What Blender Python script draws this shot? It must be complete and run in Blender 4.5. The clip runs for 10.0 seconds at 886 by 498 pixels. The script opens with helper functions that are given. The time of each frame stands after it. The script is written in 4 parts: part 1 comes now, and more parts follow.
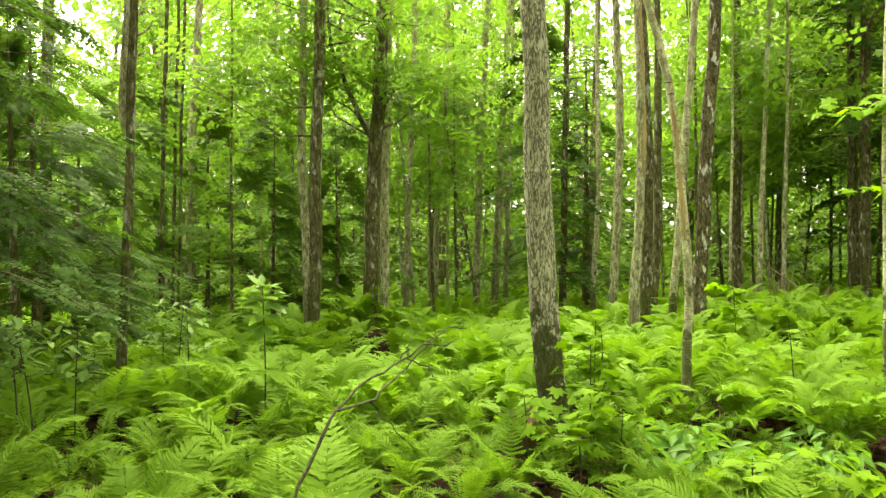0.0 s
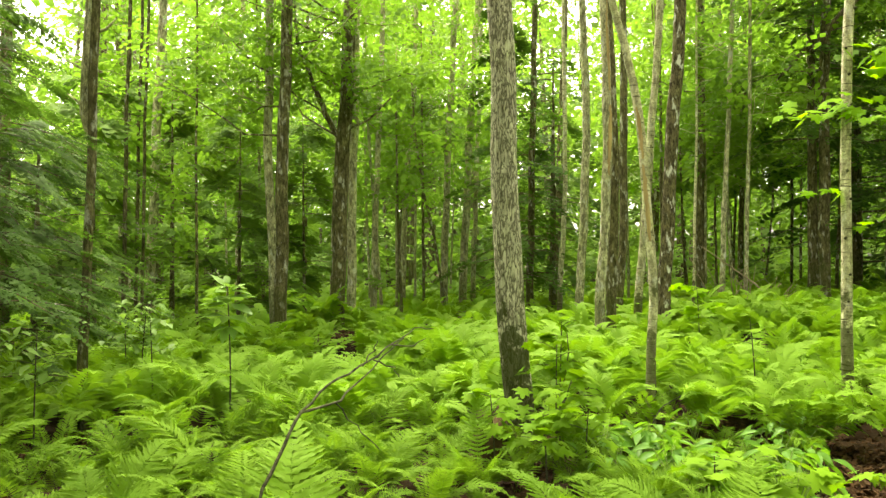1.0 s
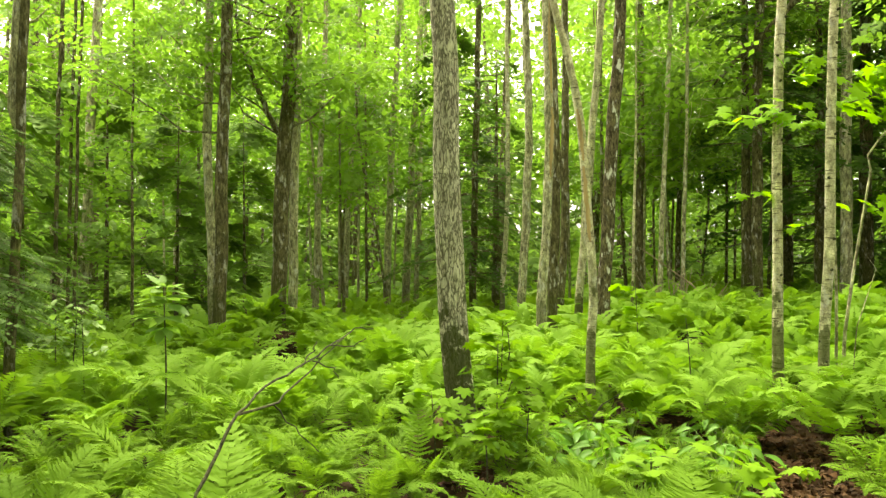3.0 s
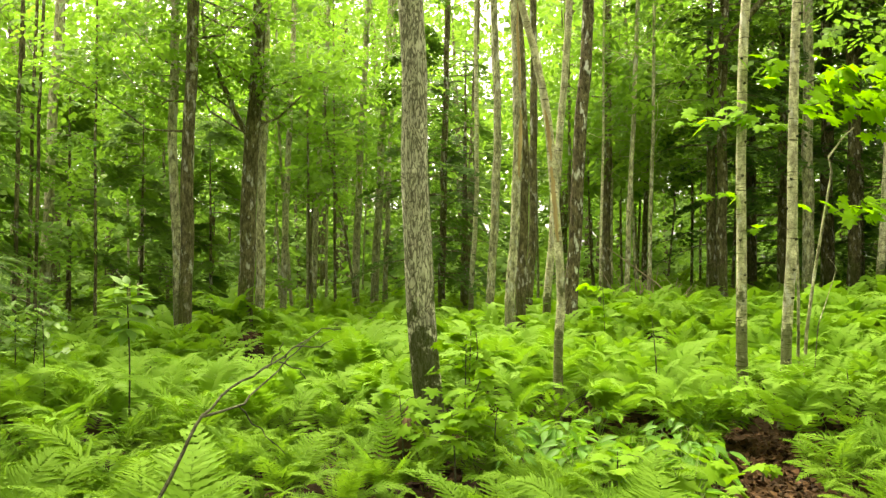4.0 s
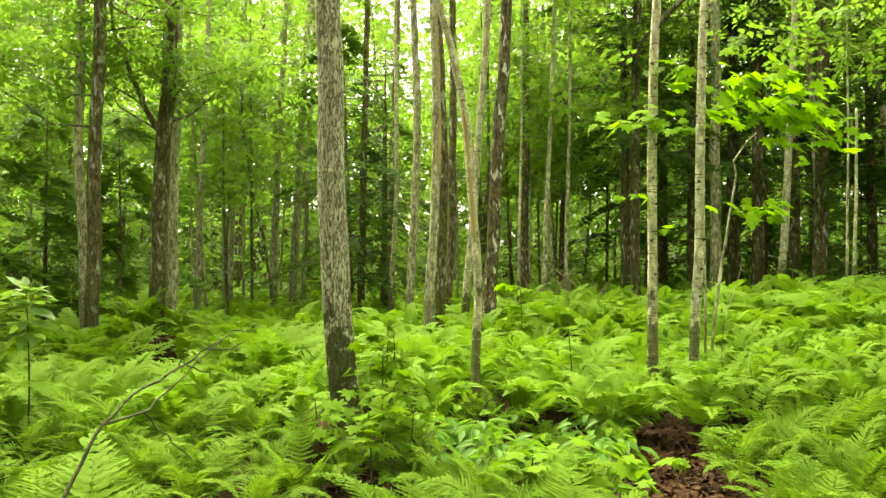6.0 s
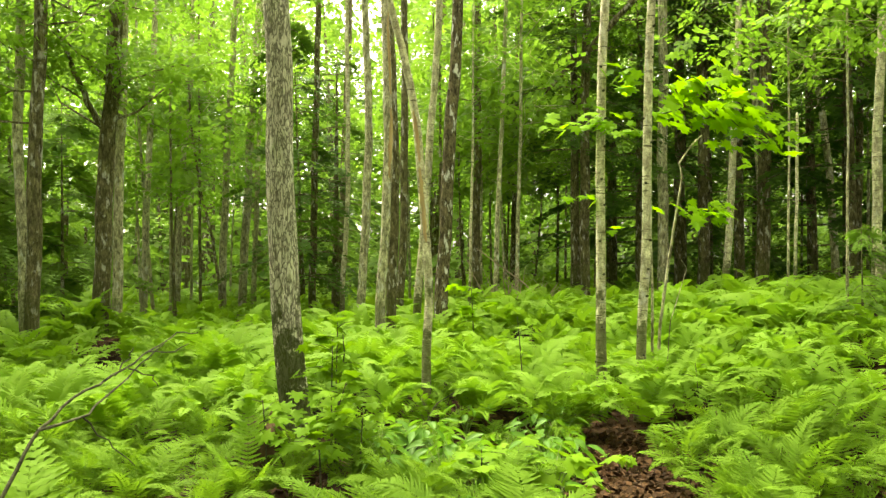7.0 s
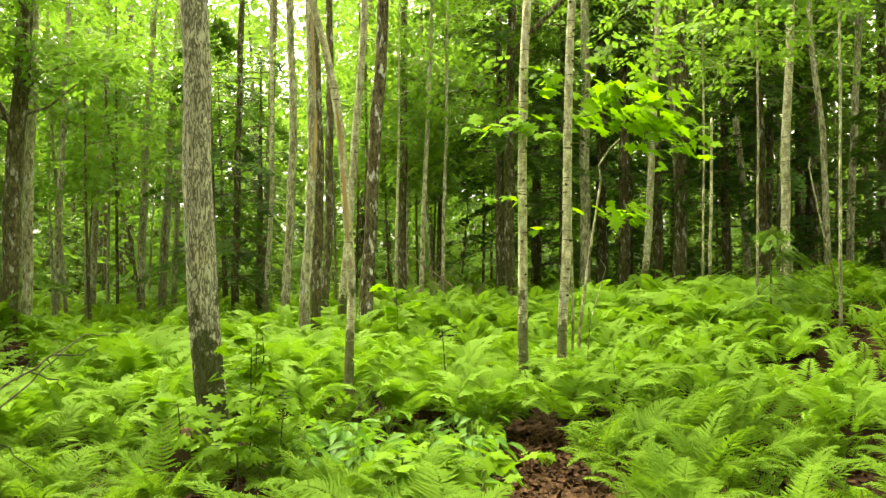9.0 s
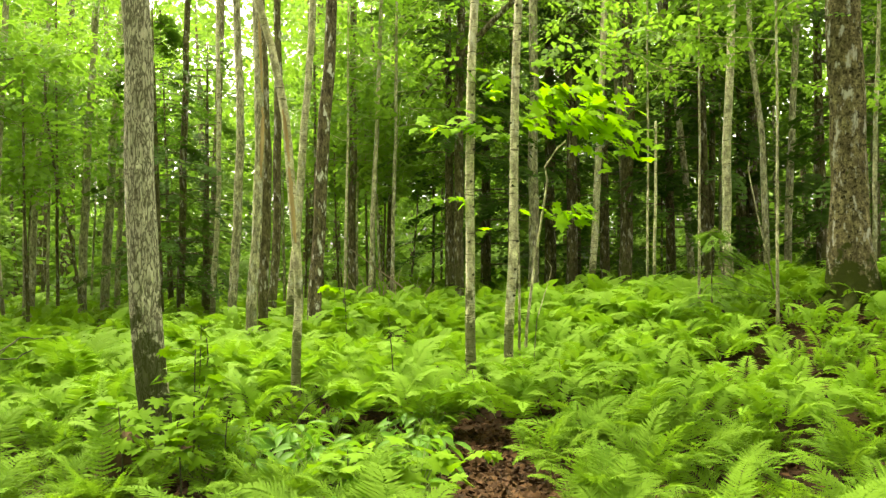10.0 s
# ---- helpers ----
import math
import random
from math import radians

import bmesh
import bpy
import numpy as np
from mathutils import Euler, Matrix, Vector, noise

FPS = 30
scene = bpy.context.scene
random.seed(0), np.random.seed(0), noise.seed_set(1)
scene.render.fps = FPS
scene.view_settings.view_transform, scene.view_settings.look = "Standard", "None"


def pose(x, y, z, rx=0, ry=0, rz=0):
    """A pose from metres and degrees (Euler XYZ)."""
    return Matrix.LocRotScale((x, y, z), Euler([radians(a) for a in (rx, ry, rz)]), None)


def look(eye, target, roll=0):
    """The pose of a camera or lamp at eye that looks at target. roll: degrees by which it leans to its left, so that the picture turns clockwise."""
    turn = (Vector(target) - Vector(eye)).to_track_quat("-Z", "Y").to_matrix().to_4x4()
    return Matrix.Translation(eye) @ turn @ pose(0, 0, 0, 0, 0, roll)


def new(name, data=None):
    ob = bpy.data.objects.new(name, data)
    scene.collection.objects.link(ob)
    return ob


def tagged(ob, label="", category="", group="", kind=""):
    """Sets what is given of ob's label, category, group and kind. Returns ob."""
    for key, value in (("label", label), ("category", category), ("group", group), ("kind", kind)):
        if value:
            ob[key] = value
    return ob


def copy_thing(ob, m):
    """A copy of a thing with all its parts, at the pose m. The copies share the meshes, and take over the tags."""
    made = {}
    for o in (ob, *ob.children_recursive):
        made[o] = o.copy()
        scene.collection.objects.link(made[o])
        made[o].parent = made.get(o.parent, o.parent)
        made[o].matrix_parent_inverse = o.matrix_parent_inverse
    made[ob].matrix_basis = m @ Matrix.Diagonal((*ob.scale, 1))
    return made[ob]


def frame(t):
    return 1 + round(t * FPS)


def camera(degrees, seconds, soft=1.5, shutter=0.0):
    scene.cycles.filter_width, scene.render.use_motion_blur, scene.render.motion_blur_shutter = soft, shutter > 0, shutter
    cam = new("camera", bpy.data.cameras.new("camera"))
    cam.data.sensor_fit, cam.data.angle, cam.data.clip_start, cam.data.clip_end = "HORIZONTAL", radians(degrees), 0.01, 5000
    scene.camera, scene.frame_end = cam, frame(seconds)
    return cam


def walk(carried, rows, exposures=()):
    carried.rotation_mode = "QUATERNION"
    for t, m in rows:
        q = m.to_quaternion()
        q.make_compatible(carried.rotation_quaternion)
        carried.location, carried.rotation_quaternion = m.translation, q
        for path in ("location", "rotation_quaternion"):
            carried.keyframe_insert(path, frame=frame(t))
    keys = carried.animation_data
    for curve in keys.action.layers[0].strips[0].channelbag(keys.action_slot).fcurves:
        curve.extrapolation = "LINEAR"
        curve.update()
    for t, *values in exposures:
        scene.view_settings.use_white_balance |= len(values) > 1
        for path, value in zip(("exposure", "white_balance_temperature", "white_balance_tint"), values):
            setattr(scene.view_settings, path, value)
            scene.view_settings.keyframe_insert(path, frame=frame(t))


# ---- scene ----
# ---- camera ----
cam = camera(58.5, 10.0, soft=1.4)
PATH = [
    (0, (0.000, -0.008, 1.505), (-0.071, 9.991, 1.627), -0.42),
    (0.5, (0.004, -0.010, 1.507), (0.149, 9.989, 1.629), -0.34),
    (1, (0.007, -0.008, 1.507), (0.341, 9.986, 1.629), -0.36),
    (1.5, (0.010, -0.007, 1.505), (0.498, 9.980, 1.629), -0.27),
    (2, (0.014, -0.003, 1.504), (0.667, 9.975, 1.629), -0.27),
    (2.5, (0.019, 0.004, 1.502), (0.860, 9.967, 1.629), -0.26),
    (4, (0.030, 0.018, 1.501), (1.458, 9.915, 1.628), -0.21),
    (4.5, (0.037, 0.024, 1.500), (1.651, 9.893, 1.628), -0.31),
    (5, (0.044, 0.033, 1.499), (1.899, 9.858, 1.628), -0.32),
    (5.5, (0.053, 0.037, 1.499), (2.165, 9.811, 1.626), -0.30),
    (7, (0.082, 0.042, 1.497), (3.063, 9.587, 1.629), -0.33),
    (7.5, (0.093, 0.044, 1.494), (3.291, 9.518, 1.629), -0.36),
    (8, (0.106, 0.047, 1.490), (3.508, 9.449, 1.629), -0.38),
    (8.5, (0.116, 0.042, 1.488), (3.715, 9.370, 1.629), -0.40),
    (9, (0.123, 0.029, 1.487), (3.957, 9.264, 1.630), -0.40),
    (9.5, (0.133, 0.015, 1.488), (4.235, 9.133, 1.631), -0.45),
    (10, (0.141, -0.004, 1.490), (4.539, 8.976, 1.631), -0.47),
]
walk(cam, [(t, look(eye, target, roll)) for t, eye, target, roll in PATH], [(0, 2.98, 7900, 8), (10, 2.98, 7900, 8)])

# ---- world and light: bright overcast summer sky over a closed forest ----
world = bpy.data.worlds.new("overcast_sky")
scene.world = world
world.use_nodes = True
wn, wl = world.node_tree.nodes, world.node_tree.links
wn.clear()
sky = wn.new("ShaderNodeTexSky")
sky.sky_type, sky.sun_disc = "NISHITA", False
sky.sun_elevation, sky.sun_rotation = radians(61), radians(-14)
sky.air_density, sky.dust_density, sky.ozone_density = 1.0, 6.0, 0.6
veil = wn.new("ShaderNodeHueSaturation")
veil.inputs["Saturation"].default_value = 0.12
back = wn.new("ShaderNodeBackground")
back.inputs["Strength"].default_value = 0.15
wout = wn.new("ShaderNodeOutputWorld")
wl.new(sky.outputs["Color"], veil.inputs["Color"])
wl.new(veil.outputs["Color"], back.inputs["Color"])
wl.new(back.outputs["Background"], wout.inputs["Surface"])

sun_data = bpy.data.lights.new("sun", "SUN")
sun_data.energy, sun_data.angle, sun_data.color = 0.9, radians(25), (1.0, 0.96, 0.88)
sun = new("sun", sun_data)
sun.matrix_world = look((0, 0, 30), (4, -16, 0))


# ---- materials ----
def shader(name):
    m = bpy.data.materials.new(name)
    m.use_nodes = True
    nt = m.node_tree
    nt.nodes.clear()
    out = nt.nodes.new("ShaderNodeOutputMaterial")

    def node(kind, **values):
        n = nt.nodes.new("ShaderNode" + kind)
        for key, value in values.items():
            n.inputs[key].default_value = value
        return n

    return m, nt, node, out


def ramp(nt, node, source, *stops):
    r = node("ValToRGB")
    el = r.color_ramp.elements
    while len(el) < len(stops):
        el.new(0.5)
    for e, (p, c) in zip(el, stops):
        e.position, e.color = p, (*c, 1)
    nt.links.new(source, r.inputs["Fac"])
    return r.outputs["Color"]


def mixed(nt, node, fac, a, b, mode="MIX"):
    n = nt.nodes.new("ShaderNodeMix")
    n.data_type, n.blend_type = "RGBA", mode
    for sock, v in ((n.inputs[0], fac), (n.inputs[6], a), (n.inputs[7], b)):
        if isinstance(v, (int, float)):
            sock.default_value = v
        elif isinstance(v, tuple):
            sock.default_value = (*v, 1)
        else:
            nt.links.new(v, sock)
    return n.outputs[2]


def coords(nt, node, scale=(1, 1, 1)):
    tc, mp = node("TexCoord"), node("Mapping")
    mp.inputs["Scale"].default_value = scale
    nt.links.new(tc.outputs["Object"], mp.inputs["Vector"])
    return mp.outputs["Vector"]


def leaf_material(name, dark, light, glow, share=0.45, rough=0.45, island=True, patch=0.7, island_share=1.0, gloss=0.1):
    """Thin leaf: reflects one green, lets a yellower one through; each leaf a little different."""
    m, nt, node, out = shader(name)
    if island:
        rnd = node("NewGeometry").outputs["Random Per Island"]
    else:
        rnd = node("ObjectInfo").outputs["Random"]
    half = tuple((a + b) / 2 for a, b in zip(dark, light))
    tone = mixed(nt, node, island_share, half, ramp(nt, node, rnd, (0.0, dark), (1.0, light)))
    cloud = node("TexNoise", Scale=patch, Detail=2.0)
    nt.links.new(node("NewGeometry").outputs["Position"], cloud.inputs["Vector"])
    fine = node("TexNoise", Scale=90.0, Detail=2.0)
    nt.links.new(coords(nt, node), fine.inputs["Vector"])
    tone = mixed(nt, node, ramp(nt, node, cloud.outputs["Fac"], (0.35, (0, 0, 0)), (0.68, (0.75, 0.75, 0.75))), tone, light)
    tone = mixed(nt, node, ramp(nt, node, fine.outputs["Fac"], (0.3, (0.3, 0.3, 0.3)), (0.7, (0, 0, 0))), tone, dark)
    face = node("BsdfPrincipled", Roughness=rough)
    face.inputs["Specular IOR Level"].default_value = gloss
    nt.links.new(tone, face.inputs["Base Color"])
    thin = node("BsdfTranslucent")
    nt.links.new(mixed(nt, node, 0.65, tone, glow), thin.inputs["Color"])
    mix = node("MixShader", Fac=share)
    nt.links.new(face.outputs[0], mix.inputs[1])
    nt.links.new(thin.outputs[0], mix.inputs[2])
    nt.links.new(mix.outputs[0], out.inputs["Surface"])
    return m


def bark_material(name, deep, mid, high, plates=30.0, stretch=0.3, moss=0.0, lichen=0.0, rings=0.0, relief=0.6, fissure=1.0, mottle=0.75, furrows=1.0, groove=0.0, moss_top=1.7):
    m, nt, node, out = shader(name)
    deep, mid, high = ((r * 0.99, g * 1.0, b * 0.86) for r, g, b in (deep, mid, high))
    v = coords(nt, node, (1, 1, stretch))
    warp = node("TexNoise", Scale=14.0, Detail=3.0)
    nt.links.new(v, warp.inputs["Vector"])
    bent = node("MixRGB", Fac=0.13)
    nt.links.new(v, bent.inputs[1])
    nt.links.new(warp.outputs["Color"], bent.inputs[2])
    cell = node("TexVoronoi", Scale=plates)
    cell.feature = "DISTANCE_TO_EDGE"
    nt.links.new(bent.outputs[0], cell.inputs["Vector"])
    fine = node("TexNoise", Scale=60.0, Detail=6.0, Roughness=0.7)
    nt.links.new(v, fine.inputs["Vector"])
    broad = node("TexNoise", Scale=3.0, Detail=4.0)
    nt.links.new(coords(nt, node), broad.inputs["Vector"])
    rag = node("Math")
    rag.operation = "MULTIPLY_ADD"
    rag.inputs[1].default_value = 0.26
    nt.links.new(fine.outputs["Fac"], rag.inputs[0])
    nt.links.new(cell.outputs["Distance"], rag.inputs[2])
    crack = ramp(nt, node, rag.outputs[0], (0.125 + groove, (0, 0, 0)), (0.235 + groove, (1, 1, 1)))
    streak = node("TexNoise", Scale=plates * 0.8, Detail=6.0, Roughness=0.68)
    nt.links.new(coords(nt, node, (1, 1, stretch * 0.85)), streak.inputs["Vector"])
    furrow = ramp(nt, node, streak.outputs["Fac"], (0.375, (0, 0, 0)), (0.495, (1, 1, 1)))
    crack = mixed(nt, node, 1.0, mixed(nt, node, 1.0 - 0.45 * furrows, (1, 1, 1), crack), mixed(nt, node, furrows, (1, 1, 1), furrow), "MULTIPLY")
    body = ramp(nt, node, fine.outputs["Fac"], (0.3, mid), (0.72, high))
    body = mixed(nt, node, ramp(nt, node, broad.outputs["Fac"], (0.35, (0, 0, 0)), (0.7, (0.55, 0.55, 0.55))), body, mid)
    cloud = node("TexNoise", Scale=17.0, Detail=5.0, Roughness=0.68)
    nt.links.new(coords(nt, node, (1, 1, 0.45)), cloud.inputs["Vector"])
    body = mixed(nt, node, ramp(nt, node, cloud.outputs["Fac"], (0.40, (mottle, mottle, mottle)), (0.56, (0, 0, 0))), body, tuple(c * 0.45 for c in mid))
    body = mixed(nt, node, ramp(nt, node, cloud.outputs["Fac"], (0.58, (0, 0, 0)), (0.70, (0.7, 0.7, 0.7))), body, tuple(min(1, c * 1.25) for c in high))
    tone = mixed(nt, node, mixed(nt, node, fissure, (1, 1, 1), crack), deep, body)
    height = crack
    if rings:
        band = node("TexNoise", Scale=5.0, Detail=3.0)
        nt.links.new(coords(nt, node, (1.2, 1.2, 14)), band.inputs["Vector"])
        marks = ramp(nt, node, band.outputs["Fac"], (0.60, (0, 0, 0)), (0.66, (rings, rings, rings)))
        tone = mixed(nt, node, marks, tone, deep)
    if lichen:
        spot = node("TexNoise", Scale=11.0, Detail=5.0, Roughness=0.65)
        nt.links.new(coords(nt, node, (1, 1, 0.4)), spot.inputs["Vector"])
        tone = mixed(nt, node, ramp(nt, node, spot.outputs["Fac"], (0.56, (0, 0, 0)), (0.64, (lichen, lichen, lichen))), tone, (0.55, 0.545, 0.47))
    if moss:
        sep = node("SeparateXYZ")
        nt.links.new(node("TexCoord").outputs["Object"], sep.inputs[0])
        ragged = node("TexNoise", Scale=7.0, Detail=6.0, Roughness=0.65)
        nt.links.new(coords(nt, node), ragged.inputs["Vector"])
        fall = node("MapRange")
        for k, val in zip(("From Min", "From Max", "To Min", "To Max"), (0.0, moss_top, 0.27, -0.63)):
            fall.inputs[k].default_value = val
        nt.links.new(sep.outputs["Z"], fall.inputs["Value"])
        both = node("Math")
        both.operation = "MULTIPLY_ADD"
        both.inputs[1].default_value = 2.0
        nt.links.new(ragged.outputs["Fac"], both.inputs[0])
        nt.links.new(fall.outputs[0], both.inputs[2])
        tone = mixed(nt, node, ramp(nt, node, both.outputs[0], (0.69, (0, 0, 0)), (0.82, (moss, moss, moss))), tone, (0.044, 0.056, 0.010))
    bsdf = node("BsdfPrincipled", Roughness=0.9)
    bsdf.inputs["Specular IOR Level"].default_value = 0.08
    nt.links.new(tone, bsdf.inputs["Base Color"])
    lump = node("Bump", Strength=relief, Distance=0.02)
    add = mixed(nt, node, 0.35, height, fine.outputs["Color"])
    nt.links.new(add, lump.inputs["Height"])
    nt.links.new(lump.outputs[0], bsdf.inputs["Normal"])
    nt.links.new(bsdf.outputs[0], out.inputs["Surface"])
    return m


def plain_material(name, low, high, scale=8.0, rough=0.9, bump=0.4, stretch=(1, 1, 1), island=False):
    m, nt, node, out = shader(name)
    n1 = node("TexNoise", Scale=scale, Detail=6.0, Roughness=0.65)
    nt.links.new(coords(nt, node, stretch), n1.inputs["Vector"])
    tone = ramp(nt, node, n1.outputs["Fac"], (0.3, low), (0.7, high))
    if island:
        r = node("NewGeometry").outputs["Random Per Island"]
        tone = mixed(nt, node, 0.7, tone, ramp(nt, node, r, (0.0, low), (0.6, high), (1.0, tuple(min(1, c * 1.5) for c in high))))
    bsdf = node("BsdfPrincipled", Roughness=rough)
    bsdf.inputs["Specular IOR Level"].default_value = 0.06
    nt.links.new(tone, bsdf.inputs["Base Color"])
    lump = node("Bump", Strength=bump, Distance=0.02)
    nt.links.new(n1.outputs["Fac"], lump.inputs["Height"])
    nt.links.new(lump.outputs[0], bsdf.inputs["Normal"])
    nt.links.new(bsdf.outputs[0], out.inputs["Surface"])
    return m


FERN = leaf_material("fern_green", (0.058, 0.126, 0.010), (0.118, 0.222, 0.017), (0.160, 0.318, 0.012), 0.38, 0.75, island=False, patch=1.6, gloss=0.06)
# same fern green, lightened in colour to offset the shade under the trees
FERN_BRIGHTENED = leaf_material("fern_green_brightened", (0.096, 0.200, 0.014), (0.158, 0.296, 0.021), (0.188, 0.380, 0.013), 0.38, 0.7, patch=1.6, island_share=0.25)
MAPLE = leaf_material("maple_leaf", (0.082, 0.170, 0.020), (0.148, 0.262, 0.032), (0.188, 0.380, 0.022), 0.53, 0.6, patch=0.35)
# far copy of the maple leaf, colour raised to make up for missing light
FAR_LEAF_BRIGHTENED = leaf_material("forest_leaf_brightened", (0.100, 0.190, 0.026), (0.175, 0.300, 0.040), (0.150, 0.300, 0.024), 0.46, 0.6, patch=0.2)
# brighter maple leaf: the sunlit look is put into its colours
BRIGHT = leaf_material("maple_leaf_sunlit_tone", (0.122, 0.255, 0.010), (0.175, 0.330, 0.013), (0.235, 0.50, 0.008), 0.54, 0.6, island=False, gloss=0.03)
SEED = leaf_material("seedling_leaf", (0.076, 0.168, 0.008), (0.125, 0.245, 0.011), (0.165, 0.340, 0.007), 0.36, 0.6, island=False, gloss=0.05)
PALE_LEAF = leaf_material("pale_shrub_leaf", (0.088, 0.178, 0.030), (0.150, 0.265, 0.050), (0.18, 0.34, 0.028), 0.38, 0.5, island=False, gloss=0.12)
BROAD = leaf_material("glossy_herb_leaf", (0.05, 0.14, 0.014), (0.085, 0.20, 0.020), (0.15, 0.33, 0.010), 0.40, 0.45, gloss=0.09)
# one needle in two tones; shade beneath thick crowns is put into the darker
NEEDLE = leaf_material("hemlock_needle", (0.030, 0.068, 0.014), (0.072, 0.140, 0.024), (0.11, 0.24, 0.015), 0.35, 0.7, gloss=0.05)
NEEDLE_LIT = leaf_material("hemlock_needle_lit", (0.055, 0.118, 0.022), (0.140, 0.245, 0.036), (0.16, 0.33, 0.020), 0.42, 0.7, gloss=0.05)
BARK_BIG = bark_material("furrowed_grey_bark", (0.045, 0.039, 0.021), (0.36, 0.342, 0.262), (0.72, 0.695, 0.58), 42.0, 0.27, moss=0.88, relief=1.0, mottle=0.12, furrows=0.55, groove=0.05)
BARK_DARK = bark_material("dark_brown_bark", (0.024, 0.021, 0.010), (0.092, 0.080, 0.042), (0.235, 0.215, 0.125), 40.0, 0.25, moss=0.5, lichen=0.55, fissure=0.8)
BARK_GREY = bark_material("grey_green_bark", (0.050, 0.046, 0.024), (0.32, 0.30, 0.20), (0.70, 0.67, 0.49), 34.0, 0.4, moss=0.5, lichen=0.7, fissure=0.8)
BARK_PALE = bark_material("pale_birch_bark", (0.07, 0.060, 0.034), (0.40, 0.375, 0.25), (0.80, 0.76, 0.58), 44.0, 1.2, rings=0.95, lichen=0.5, relief=0.4, fissure=0.55, moss=0.8)
BARK_SCAB = bark_material("peeling_dark_bark", (0.025, 0.020, 0.011), (0.10, 0.082, 0.050), (0.24, 0.205, 0.13), 34.0, 0.4, lichen=1.0)
BARK_MOSS = bark_material("mossy_scaly_bark", (0.020, 0.017, 0.008), (0.12, 0.098, 0.048), (0.40, 0.345, 0.21), 26.0, 1.3, moss=1.0, lichen=0.7, relief=1.0, moss_top=1.0)
WOOD_BARE = plain_material("weathered_bare_wood", (0.20, 0.135, 0.060), (0.48, 0.36, 0.17), 22.0, 0.8, 0.5, (1, 1, 0.08))
TWIG = plain_material("dead_twig_bark", (0.014, 0.015, 0.008), (0.098, 0.100, 0.052), 40.0, 0.9, 0.5)
STALK = plain_material("green_stalk", (0.10, 0.16, 0.04), (0.17, 0.24, 0.07), 20.0, 0.6, 0.1)
SOIL = plain_material("leaf_litter_soil", (0.012, 0.007, 0.003), (0.042, 0.024, 0.010), 14.0, 0.95, 0.9)
DEADWOOD = plain_material("grey_dead_wood", (0.10, 0.075, 0.042), (0.33, 0.27, 0.175), 14.0, 0.9, 0.4, (1, 1, 0.3))
LITTER = plain_material("dead_leaf", (0.014, 0.008, 0.003), (0.062, 0.033, 0.013), 30.0, 0.75, 0.3, island=True)
ROT = plain_material("rotten_wood", (0.026, 0.018, 0.008), (0.085, 0.058, 0.027), 14.0, 0.95, 0.9)


# ---- geometry helpers ----
rng = np.random.default_rng(7)


def mesh_of(name, verts, tris, material):
    me = bpy.data.meshes.new(name)
    verts, tris = np.asarray(verts, np.float32), np.asarray(tris, np.int32)
    me.vertices.add(len(verts))
    me.vertices.foreach_set("co", verts.ravel())
    me.loops.add(tris.size)
    me.loops.foreach_set("vertex_index", tris.ravel())
    me.polygons.add(len(tris))
    me.polygons.foreach_set("loop_start", np.arange(0, tris.size, tris.shape[1], dtype=np.int32))
    me.update(calc_edges=True)
    me.materials.append(material)
    return me


def smooth(me):
    me.polygons.foreach_set("use_smooth", np.ones(len(me.polygons), bool))
    return me


def part(name, me, parent, label=""):
    ob = new(name, me)
    ob.parent = parent
    return tagged(ob, label)


def join(pieces):
    """Several (verts, tris) as one."""
    vs, ts, n = [], [], 0
    for v, t in pieces:
        vs.append(v)
        ts.append(t + n)
        n += len(v)
    return np.concatenate(vs), np.concatenate(ts)


def tube(points, radii, sides=6, rough=0.0, wave=0.0):
    """A tapered round bar along points, as triangles; rough: uneven surface as a share of the radius."""
    p, r = np.asarray(points, float), np.asarray(radii, float)
    d = np.gradient(p, axis=0)
    d /= np.linalg.norm(d, axis=1)[:, None] + 1e-9
    ref = np.where(np.abs(d[:, 2:3]) < 0.9, [[0.0, 0, 1]], [[1.0, 0, 0]])
    if np.abs(d[:, 2]).mean() > 0.6:
        ref = np.tile([[1.0, 0, 0]], (len(p), 1))
    a = np.cross(d, ref)
    a /= np.linalg.norm(a, axis=1)[:, None] + 1e-9
    b = np.cross(d, a)
    ang = np.linspace(0, 2 * np.pi, sides, endpoint=False)
    rr = np.tile(r[:, None], (1, sides))
    if rough:
        rr = rr * (1 + rough * rng.normal(0, 1, rr.shape))
    if wave:
        ph = rng.uniform(0, 6.28, 4)
        zz = p[:, 2:3]
        rr = rr * (1 + wave * (np.sin(2 * ang + zz * 2.1 + ph[0]) + 0.6 * np.sin(3 * ang - zz * 3.3 + ph[1]) + 0.5 * np.sin(zz * 7 + ph[2] + ang)))
    v = p[:, None] + rr[..., None] * (np.cos(ang)[None, :, None] * a[:, None] + np.sin(ang)[None, :, None] * b[:, None])
    n, i, j = len(p), np.arange(len(p) - 1)[:, None] * sides, np.arange(sides)[None]
    k = (j + 1) % sides
    q = np.stack([i + j, i + k, i + sides + k, i + sides + j], -1).reshape(-1, 4)
    t = np.concatenate([q[:, [0, 1, 2]], q[:, [0, 2, 3]]])
    v = v.reshape(-1, 3)
    cap = len(v)
    v = np.concatenate([v, p[-1:] + d[-1:] * r[-1]])
    top = (n - 1) * sides
    t = np.concatenate([t, np.stack([top + j[0], top + k[0], np.full(sides, cap)], -1)])
    return v, t


def bake(template, turns, places, sizes):
    """Copies of a small mesh as one: turns (n, 3, 3), places (n, 3), sizes (n,) or (n, 3)."""
    v, t = template
    sizes = np.asarray(sizes, float)
    if sizes.ndim == 1:
        sizes = sizes[:, None] * np.ones(3)
